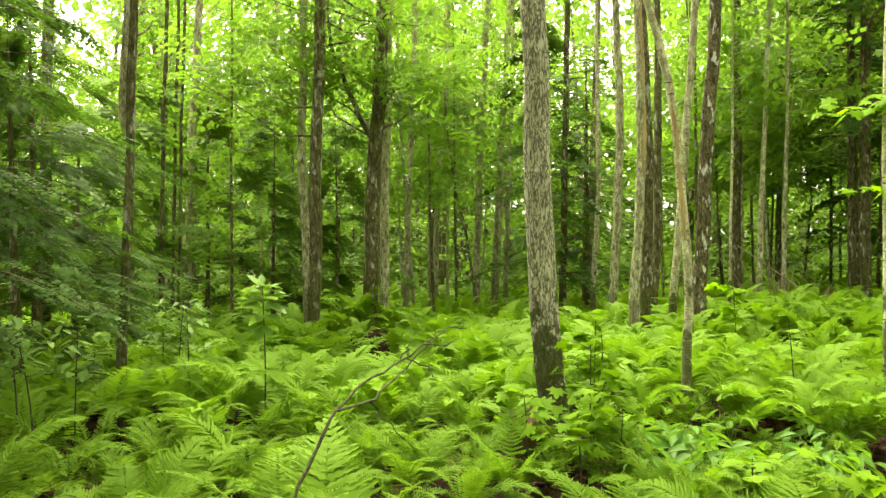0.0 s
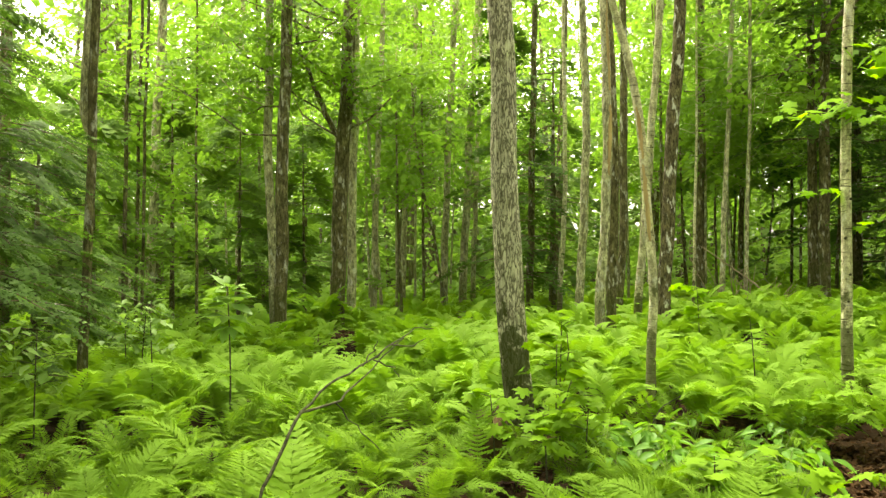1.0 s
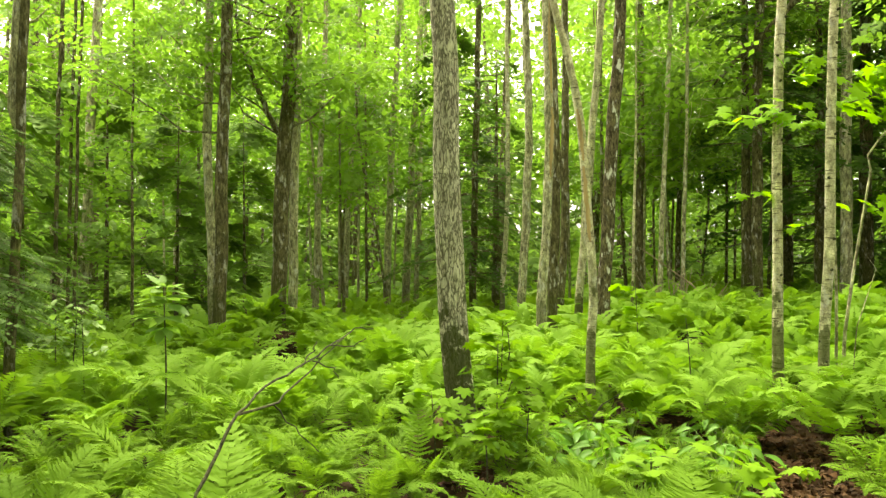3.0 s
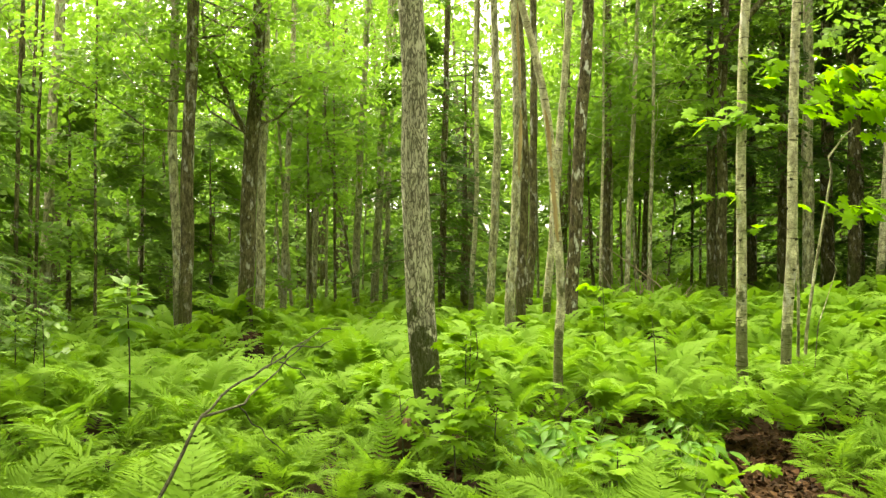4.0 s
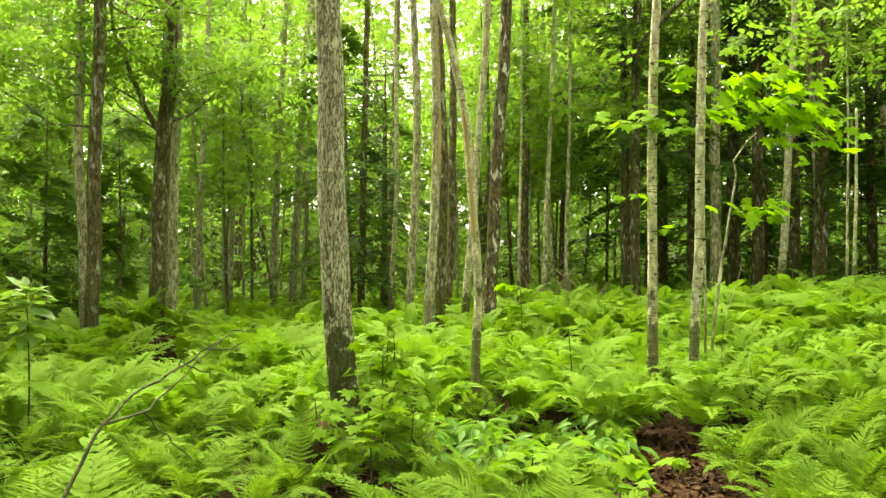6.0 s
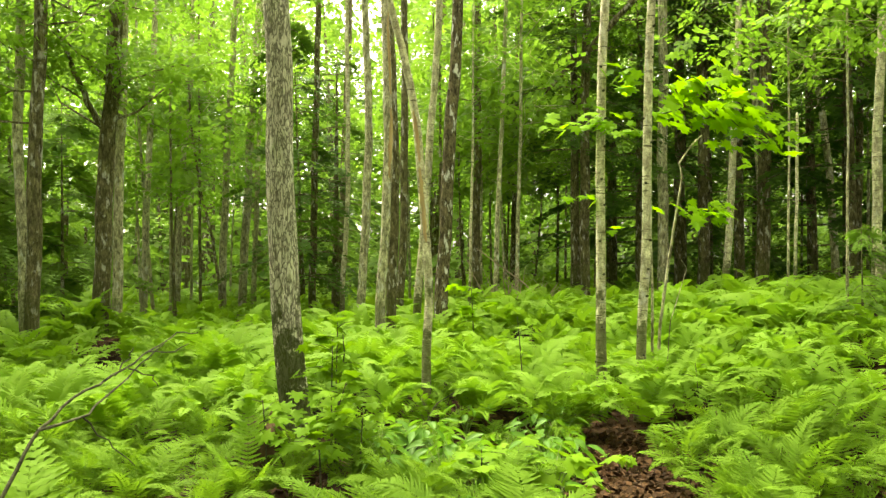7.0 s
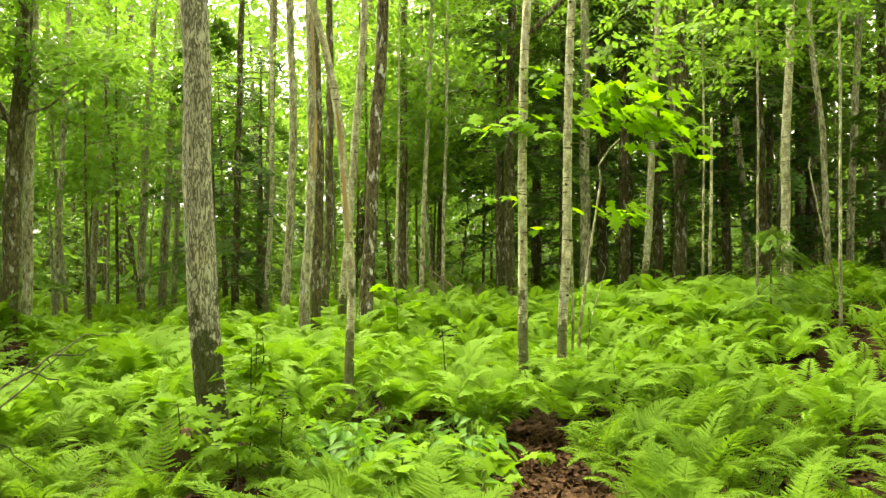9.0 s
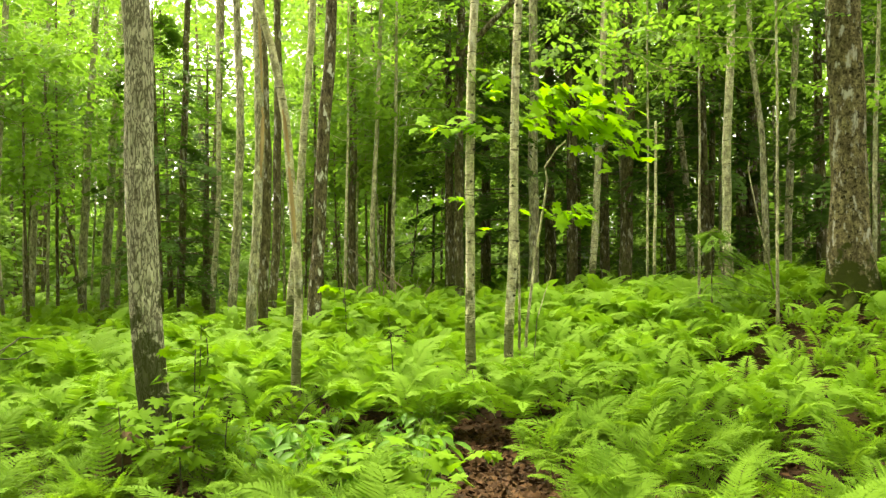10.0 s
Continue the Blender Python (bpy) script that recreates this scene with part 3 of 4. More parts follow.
# behind and to the east
tree("maple_tree", DARKTREE, 5.78, 15.98, 0.088, ((1.1, 0.01, 0), (3.8, 0.06, -0.02), (6.7, 0.08, -0.03)), 15, BARK_DARK, low=4.5, limbs=20)
tree("birch_tree", PALETREE, 5.43, 13.97, 0.05, ((1.0, 0.02, -0.01), (3.5, 0.13, -0.05), (6.0, 0.24, -0.09)), 12, BARK_GREY, low=4.5, limbs=16)
tree("maple_tree", DARKTREE, 7.65, 18.47, 0.066, ((1.6, 0.02, -0.01), (4.2, 0.08, -0.03), (7.5, 0.17, -0.07)), 14, BARK_DARK, low=4, limbs=20)
tree("birch_sapling", "thin pale stem of a young tree", 4.99, 14.14, 0.030, ((1.1, 0.02, -0.01), (2.1, 0.04, -0.02), (3.3, 0.08, -0.03)), 7, BARK_PALE, low=3.5, limbs=10, reach=1.0, per=14)
birch_a = tree("birch_tree", "young yellow birch with pale marked bark", 3.67, 6.61, 0.048, ((0.5, 0, 0), (1.5, -0.01, 0), (2.6, 0, 0), (4.0, 0.05, -0.03)), 11, BARK_PALE, low=5.5, limbs=12, reach=1.5, sides=20, group="young birches")
birch_b = tree("birch_tree", "young yellow birch with pale marked bark", 3.86, 6.28, 0.045, ((0.5, 0.01, -0.01), (1.8, 0.06, -0.04), (2.8, 0.08, -0.05), (3.9, 0.12, -0.07)), 11, BARK_PALE, low=5.5, limbs=12, reach=1.5, sides=20, group="young birches")
tree("birch_tree", PALETREE, 9.69, 12.84, 0.073, ((1.1, 0.03, -0.02), (3.8, 0.16, -0.12), (6.6, 0.27, -0.20)), 14, BARK_PALE, low=6, limbs=14)
tree("maple_tree", DARKTREE, 10.83, 13.22, 0.135, ((1.3, 0.02, -0.02), (4.0, 0.10, -0.08), (6.9, 0.10, -0.08)), 17, BARK_DARK, low=5.5, limbs=18)
tree("maple_tree", GREYTREE, 11.15, 13.45, 0.086, ((3.6, -0.08, 0.06), (5.2, -0.15, 0.12), (7.0, -0.21, 0.17)), 15, BARK_GREY, low=6, limbs=14)
tree("dead_tree", "thin bleached dead pole standing in ferns", 9.32, 10.57, 0.030, ((1.2, 0.01, -0.01), (2.5, 0.04, -0.03), (3.6, 0.05, -0.05)), 3.35, BARK_PALE, limbs=0, dead=True)
tree("beech_tree", GREYTREE, 12.54, 13.04, 0.078, ((1.5, -0.02, 0.02), (3.1, -0.07, 0.06), (4.9, -0.20, 0.19), (7.2, -0.46, 0.44)), 14, BARK_GREY, low=4.5, limbs=18)
tree("maple_tree", DARKTREE, 14.10, 14.32, 0.114, ((1.6, 0, 0), (4.3, -0.01, 0), (7.7, -0.01, 0.01)), 15, BARK_DARK, low=5, limbs=18)
tree("maple_tree", DARKTREE, 13.52, 13.49, 0.081, ((1.6, 0.01, -0.01), (4.1, 0.05, -0.05), (6.2, 0.09, -0.09)), 13, BARK_DARK, low=4.5, limbs=18)
tree("birch_tree", "yellow birch with pale gold-grey bark", 10.88, 10.47, 0.083, ((1.3, 0.01, -0.01), (3.6, 0.04, -0.04), (6.1, 0.12, -0.13)), 15, BARK_PALE, low=3.9, limbs=20, reach=2.2)
tree("birch_tree", PALETREE, 12.10, 10.62, 0.062, ((1.3, -0.01, 0.01), (3.7, -0.03, 0.04), (5.3, -0.15, 0.17)), 13, BARK_GREY, low=3.4, limbs=18)
tree("birch_tree", PALETREE, 13.07, 11.04, 0.075, ((1.3, 0.02, -0.02), (4.3, 0.10, -0.12), (6.5, 0.19, -0.22)), 14, BARK_GREY, low=4.2, limbs=18)
tree("maple_tree", DARKTREE, 10.54, 14.69, 0.135, ((1.3, 0.01, -0.01), (3.5, 0.04, -0.03), (5.4, 0.02, -0.02)), 15, BARK_DARK, low=6, limbs=16)
tree("maple_tree", DARKTREE, 10.70, 15.79, 0.14, ((1.2, 0.01, 0), (3.0, 0.02, -0.01), (4.3, 0.03, -0.02)), 15, BARK_DARK, low=6, limbs=16)
tree("maple_tree", GREYTREE, 9.31, 14.31, 0.115, ((1.2, 0, 0), (3.4, 0, 0), (5.5, 0.03, -0.02)), 15, BARK_GREY, low=6, limbs=16)
limbed = tree("maple_tree", DARKTREE, 7.46, 14.23, 0.105, ((1.4, 0.01, 0), (3.9, 0.02, -0.01), (6.8, 0.08, -0.04)), 15, BARK_DARK, low=5, limbs=18)
old = tree("maple_tree", "stout old trunk with mossy root flare and scaly bark", 8.98, 6.55, 0.215, ((1.9, -0.01, 0.01), (2.9, -0.02, 0.03), (4.7, -0.03, 0.04)), 18, BARK_MOSS, low=7.5, limbs=18, reach=3.0, per=24, flare=0.75, sides=40, rough=0.02, swell=0.55)
tree("maple_sapling", "thin stem of a young tree", 11.56, 8.10, 0.040, ((1.6, 0.01, -0.01), (3.3, 0.03, -0.04), (5.5, 0.08, -0.11)), 8, BARK_GREY, low=2.8, limbs=16, reach=1.3)
tree("maple_tree", DARKTREE, 16.33, 14.90, 0.165, ((1.4, 0.01, -0.01), (3.8, 0.03, -0.03), (5.2, 0.04, -0.04)), 16, BARK_DARK, low=6, limbs=16)


def polar(az, r):
    return r * math.sin(radians(az)), r * math.cos(radians(az))


# hemlocks: dark feathery masses
HEM = "dark green hemlock with drooping feathery branches"
for az, r, rad, h, reach, low in ((-31.5, 9.2, 0.06, 6.0, 1.6, 0.4), (-34.5, 5.4, 0.05, 6.5, 1.05, 1.0), (-28.6, 7.7, 0.05, 3.7, 1.5, 0.5), (-30.5, 10.6, 0.08, 5.0, 2.0, 0.4), (-25.5, 11.2, 0.06, 3.6, 1.7, 0.4), (-37, 7.0, 0.06, 8.5, 1.75, 0.95), (-35, 8.8, 0.06, 9.5, 1.5, 0.5), (27, 16.5, 0.1, 12, 1.5, 3.0), (-27.5, 9.6, 0.06, 4.6, 1.9, 0.4), (-22, 12.5, 0.06, 4.2, 1.8, 0.4), (-36, 10.5, 0.08, 10, 2.2, 0.5), (-17, 15, 0.05, 5.2, 1.6, 0.4), (-12.6, 15.5, 0.04, 4.6, 1.4, 0.4),
                                (-8.0, 15.6, 0.04, 4.4, 1.4, 0.4), (9.8, 19.0, 0.10, 6.6, 1.9, 1.0), (6.9, 17.4, 0.08, 7.5, 1.5, 1.1), (7.5, 22.5, 0.08, 7, 1.8, 0.8), (29.5, 21, 0.14, 14, 2.8, 0.8), (42.5, 20, 0.12, 13, 2.6, 0.6), (36, 22, 0.12, 13, 2.6, 0.6),
                                (47, 22, 0.13, 14, 2.8, 0.6), (52, 19, 0.12, 13, 2.5, 0.8), (58, 16, 0.10, 12, 2.4, 1.0), (33, 26, 0.14, 15, 2.8, 0.5), (39, 25, 0.13, 13, 2.6, 0.6), (48.5, 25, 0.13, 13, 2.6, 0.6), (55, 23, 0.12, 13, 2.6, 0.6), (31.5, 18.5, 0.12, 12, 2.2, 2.2), (44.8, 17.5, 0.12, 12, 2.2, 2.6), (38.0, 18.5, 0.12, 12, 2.2, 2.4)):
    x, y = polar(az, r)
    # small ones furthest west also take the darker tone, as if shaded
    hemlock(x, y, rad, h, reach, HEM, low=low, tiers=int(12 + h * 2.2), lean=(rng.normal(0, 0.1), rng.normal(0, 0.1)), far=r > 12, dark=az < -25 or h > 5.3)
x, y = polar(45.4, 10.3)
hemlock(x, y, 0.015, 1.35, 0.5, "small young hemlock among ferns", low=0.15, tiers=12, sprays=8, dark=False)


# leafy understorey further in
def thicket(n, az0, az1, r0, r1, hi, seed, group):
    g = np.random.default_rng(seed)
    made = 0
    while made < n:
        az, r = g.uniform(az0, az1), math.sqrt(g.uniform(r0 * r0, r1 * r1))
        x, y = polar(az, r)
        if min(math.hypot(x - a, y - b) for a, b in TREES) < 0.5 or abs(az - 10.6) < 3.0 or abs(az + 24.5) < 3.2:
            continue
        h = g.uniform(0.55, 1.0) * hi
        lean = g.normal(0, 0.25, 2)
        tree("maple_sapling", "slender understorey maple with light green leaves", x, y, 0.016 + 0.003 * h, ((h * 0.5, lean[0] * 0.4, lean[1] * 0.4),), h, BARK_GREY if g.random() < 0.5 else BARK_DARK,
             low=1.7 + 0.16 * h, limbs=int(9 + h * 1.4), reach=1.7, per=20, size=0.142, sides=7, group=group, single=False)
        made += 1


thicket(28, -42, 10, 16.5, 27, 9.5, 21, "understorey maples")
thicket(3, 14.2, 24, 15, 19, 10.0, 24, "understorey maples")
thicket(20, 11, 33, 17, 28, 9.5, 22, "understorey maples")
thicket(9, 40, 68, 19, 27, 9.0, 23, "understorey maples")


for az, r, h in ((44.5, 11.2, 7.0), (49.5, 9.8, 6.5), (41.0, 12.5, 7.5)):
    x, y = polar(az, r)
    tree("maple_sapling", "slender understorey maple with light green leaves", x, y, 0.019, ((3.0, 0.1, 0.05),), h, BARK_GREY, low=3.3, limbs=14, reach=1.9, per=30, size=0.11, sides=8, group="understorey maples")


# trees beside and behind the standpoint: unseen, added so that their crowns shade the ferns
g1 = np.random.default_rng(77)
for k in range(22):
    az = 80 + k * 11.0 + g1.uniform(-4, 4)
    x, y = polar(az, g1.uniform(3.6, 6.5) if k % 2 else g1.uniform(8, 16))
    tree("maple_tree", GREYTREE if k % 3 else DARKTREE, x, y, g1.uniform(0.06, 0.16), ((3.0, g1.normal(0, 0.1), g1.normal(0, 0.1)),), g1.uniform(12, 16), BARK_GREY if k % 3 else BARK_DARK, low=4.5, limbs=15, reach=3.0, per=12, size=0.27, single=False, dense=True)


# far woods all round: many trunks and masses of leaves, too far to tell apart
def far_woods():
    g = np.random.default_rng(31)
    bits = []
    for k in range(420):
        az, r = g.uniform(0, 360), math.sqrt(g.uniform(24 ** 2, 62 ** 2))
        x, y = polar(az, r)
        h, rad = g.uniform(12, 19), g.uniform(0.06, 0.19)
        lean = g.normal(0, 0.5, 2)
        z = np.array([-0.2, 2, 5, 9, h])
        pts = np.stack([x + lean[0] * z / h, y + lean[1] * z / h, z + float(lie(x, y))], -1)
        bits.append(tube(pts, rad * np.array([1.2, 1, 0.9, 0.7, 0.2]), 7))
    v, t = join(bits)
    tagged(new("far_trunks", smooth(mesh_of("far_trunks", v, t, BARK_DARK))), "many dark trunks of the woods further off", "woods", kind="stuff")
    n = 11000
    # some spread all round: those behind are unseen, added to close off light
    az, r = np.where(g.random(n) < 0.75, g.uniform(-48, 78, n), g.uniform(0, 360, n)), np.sqrt(g.uniform(26 ** 2, 60 ** 2, n))
    z = g.uniform(0.0, 1.0, n) ** 0.75 * (0.37 * r + 2) + 0.3
    gap = ((np.abs(az - 10.8) < 1.25) | (np.abs(az + 24.5) < 3.2)) & (g.random(n) < 0.96)
    keep = ~(gap & (z > 4 + 0.17 * r))
    az, r, z = np.radians(az[keep]), r[keep], z[keep]
    c = np.stack([r * np.sin(az), r * np.cos(az), z], -1)
    near = r < 38
    parts = [leaves_at(c[near], 0.8, 4, 0.63, SPRAY, 0.35), leaves_at(c[~near], 1.0, 2, 1.05, SPRAY, 0.4)]
    m = 6400
    # outer ring added to shut out horizon light, partly out of view
    az, r = np.where(g.random(m) < 0.7, g.uniform(-48, 78, m), g.uniform(0, 360, m)), g.uniform(52, 68, m)
    z = g.uniform(0, 1, m) ** 1.2 * 25
    keep = ~((z > 14) & ((np.abs(az - 10.8) < 1.3) | (np.abs(az + 24.5) < 3.0)) & (g.random(m) < 0.95))
    az, r, z = np.radians(az[keep]), r[keep], z[keep]
    parts.append(leaves_at(np.stack([r * np.sin(az), r * np.cos(az), z], -1), 1.5, 2, 2.2, SPRAY, 0.7))
    m = 1600
    az, r = np.radians(g.uniform(-48, 78, m)), g.uniform(48, 60, m)
    parts.append(leaves_at(np.stack([r * np.sin(az), r * np.cos(az), g.uniform(0, 1, m) * 11], -1), 1.4, 2, 1.9, SPRAY, 0.7))
    v, t = join(parts)
    m = 1000
    az, r = np.radians(np.where(g.random(m) < 0.75, g.uniform(-48, 78, m), g.uniform(0, 360, m))), g.uniform(24, 50, m)
    low = np.stack([r * np.sin(az), r * np.cos(az), g.uniform(0.2, 1, m) ** 1.3 * 3.6], -1)
    dv, dt = bake(FEATHER_FAR, turned(g.uniform(0, 6.28, m * 5), g.normal(0.2, 0.3, m * 5), g.normal(0, 0.3, m * 5)), np.repeat(low, 5, axis=0) + g.normal(0, 0.55, (m * 5, 3)) * [1, 1, 0.6], g.uniform(0.85, 1.75, m * 5))
    tagged(new("far_undergrowth", mesh_of("far_undergrowth", dv, dt, NEEDLE_LIT)), "dark young conifers low among the far trunks", "undergrowth", kind="stuff")
    tagged(new("far_foliage", mesh_of("far_foliage", v, t, FAR_LEAF_BRIGHTENED)), "dense green leaves of the woods further off", "foliage", kind="stuff")


far_woods()


# ---- ferns ----
CLEAR = [(-1.0, 10.75, 0.30), (8.35, 6.1, 0.34), (8.0, 6.75, 0.30), (7.4, 7.3, 0.26), (-2.95, 6.3, 0.35), (1.78, 3.05, 0.30), (2.05, 3.50, 0.33), (2.30, 3.86, 0.40), (2.58, 4.25, 0.44), (2.88, 4.80, 0.42), (3.12, 5.30, 0.32), (5.8, 5.8, 0.25), (4.2, 5.5, 0.25), (-0.42, 2.45, 0.30), (-0.36, 2.2, 0.25), (-0.62, 2.62, 0.30), (-0.78, 2.80, 0.26), (-0.50, 2.75, 0.50), (-0.60, 3.20, 0.36), (-2.1, 4.2, 0.28), (-1.75, 3.45, 0.28), (0.52, 5.35, 0.12), (0.62, 5.75, 0.20), (8.6, 7.4, 0.25), (-4.7, 9.7, 0.7), (-1.25, 11.9, 0.5)]
HERBS = [(1.45, 5.35, 0.5), (2.1, 5.6, 0.7), (2.75, 6.0, 0.4), (1.75, 4.4, 0.5), (2.05, 4.95, 0.45), (1.5, 3.75, 0.35)]
LOW = [(-1.1, 11.7, 1.0, 0.5), (1.9, 5.9, 0.6, 0.72), (1.75, 5.2, 0.6, 0.82), (-0.85, 9.9, 0.7, 0.55), (-0.8, 9.0, 0.6, 0.7), (-0.75, 8.2, 0.5, 0.8), (0.45, 5.1, 0.35, 0.75), (-0.6, 3.5, 0.42, 0.55), (-0.5, 2.95, 0.3, 0.55), (8.2, 6.4, 0.9, 0.7), (7.6, 6.9, 0.8, 0.75), (3.3, 9.2, 0.9, 0.8), (9.4, 7.6, 0.8, 0.55), (7.6, 5.6, 0.8, 0.75), (6.8, 5.2, 0.7, 0.8), (6.0, 4.6, 0.7, 0.85), (8.3, 5.8, 0.8, 0.62)]


def free(x, y, grow=0.0):
    if any(math.hypot(x - a, y - b) < r + grow for a, b, r in CLEAR):
        return False
    return True


FRONDS = []
for lod, teeth in enumerate((11, 7, 4)):
    row = []
    for k in range(8):
        large = k % 2
        v, t = frond(0.86 + 0.06 * (k % 3) + 0.05 * large, 26 if large else 30, teeth, radians(84 - 4.0 * k), radians(8 + 13 * (k % 4)), 0.275 if large else 0.20, bare=0.27, seed=50 + k, fill=0.50 if large else 0.45, notch=0.60 if large else 0.5)
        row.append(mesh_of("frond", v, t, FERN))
    FRONDS.append(row)


def fern_plant(lod, seed):
    g = np.random.default_rng(seed)
    root = new("fern")
    root.location = (0, 0, -50)
    n, kind = int(g.integers(7, 10)), seed % 2
    a0 = g.uniform(0, 6.28)
    for k in range(n):
        f = part("frond", FRONDS[lod][int(g.integers(0, 4)) * 2 + kind], root)
        s = g.uniform(0.75, 1.1)
        f.matrix_basis = Matrix.Translation((g.normal(0, 0.03), g.normal(0, 0.03), 0)) @ Matrix.Rotation(a0 + 2 * math.pi * k / n + g.normal(0, 0.25), 4, "Z") @ Matrix.Rotation(g.normal(0, 0.12), 4, "Y") @ Matrix.Rotation(g.normal(0, 0.2), 4, "X") @ Matrix.Scale(s, 4)
    return tagged(root, "bright green lacy fern on the forest floor", "fern", "forest floor ferns")


def fern_field():
    g = np.random.default_rng(5)
    kinds = [[fern_plant(lod, 80 + 10 * lod + k) for k in range(5)] for lod in range(3)]
    fresh = [list(k) for k in kinds]
    spots, near = [], 0
    cell = 0.37
    for i in range(-92, 93):
        for j in range(-8, 92):
            x, y = cell * (i + 0.5 * (j % 2)) + g.normal(0, 0.09), cell * j + g.normal(0, 0.09)
            r, az = math.hypot(x, y), math.degrees(math.atan2(x, y))
            if r < 2.25 or r > 30 or not -46 < az < 76 or not free(x, y):
                continue
            if any(math.hypot(x - a, y - b) < q for a, b, q in HERBS) and g.random() < 0.35:
                continue
            if min(math.hypot(x - a, y - b) for a, b in TREES) < 0.16:
                continue
            if (r < 5.2 and g.random() < 0.06) or (az > 40 and r < 7 and g.random() < 0.18):
                continue
            spots.append((r, x, y))
    spots.sort()
    rest = []
    for r, x, y in spots:
        size = (0.84 if r < 5.2 else 0.80 if r < 6.6 else 0.74) * (1 + 0.16 * math.sin(x * 1.1 + 0.5) * math.sin(y * 0.9)) * g.uniform(0.8, 1.12)
        az = math.degrees(math.atan2(x, y))
        size *= min([1.0] + [f for a, b, q, f in LOW if math.hypot(x - a, y - b) < q])
        size *= (1 - 0.1 * float(step(40, 50, az)) * float(step(5, 8, r))) * (1 + 0.2 * float(step(6, 8, r)))
        if r < 6.6 and near < 290 and -36 < az < 66:
            lod = 0 if r < 3.4 else 1 if r < 4.9 else 2
            m = pose(x, y, float(lie(x, y)) - 0.02, g.normal(0, 4), g.normal(0, 4), g.uniform(0, 360)) @ Matrix.Scale(size, 4)
            if fresh[lod]:
                fresh[lod].pop().matrix_basis = m
            else:
                copy_thing(kinds[lod][int(g.integers(0, 5))], m)
            near += 1
        else:
            rest.append((r, x, y, size))
    for az, r, size, turn in ((27.3, 9.5, 1.3, 20), (28.4, 9.9, 1.35, 100), (29.6, 9.6, 1.2, 260), (13.6, 6.15, 0.72, 20), (15.6, 6.3, 0.75, 160), (17.8, 6.35, 0.72, 80), (21.4, 6.5, 0.7, 40), (23.0, 6.2, 0.66, 140), (51.5, 2.4, 1.3, 200), (47, 2.7, 1.1, 40), (50.5, 3.4, 1.15, 90), (-7.7, 6.4, 1.0, 30), (-7.3, 6.9, 1.05, 130), (-6.6, 7.4, 1.05, 220)):
        x, y = polar(az, r)
        copy_thing(kinds[0][1], pose(x, y, float(lie(x, y)) - 0.02, 0, 0, turn) @ Matrix.Scale(size, 4))
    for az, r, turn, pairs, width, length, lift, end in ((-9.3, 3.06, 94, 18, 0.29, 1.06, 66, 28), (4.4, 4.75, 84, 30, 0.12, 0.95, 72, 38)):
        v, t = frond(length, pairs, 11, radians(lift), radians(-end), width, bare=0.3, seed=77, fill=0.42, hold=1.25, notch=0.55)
        # takes the brightened green so that it does not look dim in shade
        tall = mesh_of("frond", v, t, FERN_BRIGHTENED)
        x, y = polar(az, r)
        root = new("fern")
        root.location = (x, y, float(lie(x, y)) - 0.02)
        for k in range(5):
            f = part("frond", tall, root)
            f.matrix_basis = Matrix.Rotation(radians(turn + 72 * k), 4, "Z") @ Matrix.Scale(1.0 if k == 0 else 0.62 - 0.05 * k, 4)
        tagged(root, "upright fern with evenly spaced toothed leaflets", "fern", "forest floor ferns")
    rest = np.array(rest)
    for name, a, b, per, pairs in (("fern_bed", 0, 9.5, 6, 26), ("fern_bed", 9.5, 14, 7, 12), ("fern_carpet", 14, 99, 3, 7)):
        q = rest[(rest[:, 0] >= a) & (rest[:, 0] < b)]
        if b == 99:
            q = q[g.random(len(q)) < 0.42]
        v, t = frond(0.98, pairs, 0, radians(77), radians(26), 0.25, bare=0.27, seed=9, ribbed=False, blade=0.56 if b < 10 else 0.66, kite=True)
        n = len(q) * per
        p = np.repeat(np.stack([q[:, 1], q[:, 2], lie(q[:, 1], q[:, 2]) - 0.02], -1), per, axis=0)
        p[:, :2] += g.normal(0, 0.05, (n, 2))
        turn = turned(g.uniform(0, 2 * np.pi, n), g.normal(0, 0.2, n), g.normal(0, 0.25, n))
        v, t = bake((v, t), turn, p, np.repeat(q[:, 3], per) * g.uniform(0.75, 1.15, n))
        tagged(new(name, mesh_of(name, v, t, FERN_BRIGHTENED)), "wide bed of bright green ferns between the trees", "ferns", kind="stuff")


fern_field()


# ---- broad-leaved herbs and small maples near the big trunk ----
def rosette(name, x, y, n, leaf_len, rise, template, material, label, category, seed, wide=1.0, nod=0.5):
    """A low plant: stalks from one root, each with one leaf or a few."""
    g = np.random.default_rng(seed)
    root = new(name)
    root.location = (x, y, float(lie(x, y)) - 0.01)
    for k in range(n):
        yaw = 2 * math.pi * k / n * 1.0 + g.normal(0, 0.4)
        out = g.uniform(0.05, 0.22) * (0.4 + rise)
        h = rise * g.uniform(0.55, 1.05)
        top = np.array([out * math.cos(yaw), out * math.sin(yaw), h])
        v, t = tube(np.stack([[0, 0, 0], top * [0.4, 0.4, 0.6], top]), [0.0035, 0.003, 0.002], 4)
        part("stalk", mesh_of("stalk", v, t, STALK), root)
        v, t = bake(template, turned(np.array([yaw]), np.array([g.normal(nod, 0.22)]), np.array([g.normal(0, 0.25)])), top[None], np.array([[leaf_len, leaf_len * wide, leaf_len]]) * g.uniform(0.75, 1.15))
        part("leaf", smooth(mesh_of("leaf", v, t, material)), root)
    return tagged(root, label, category)


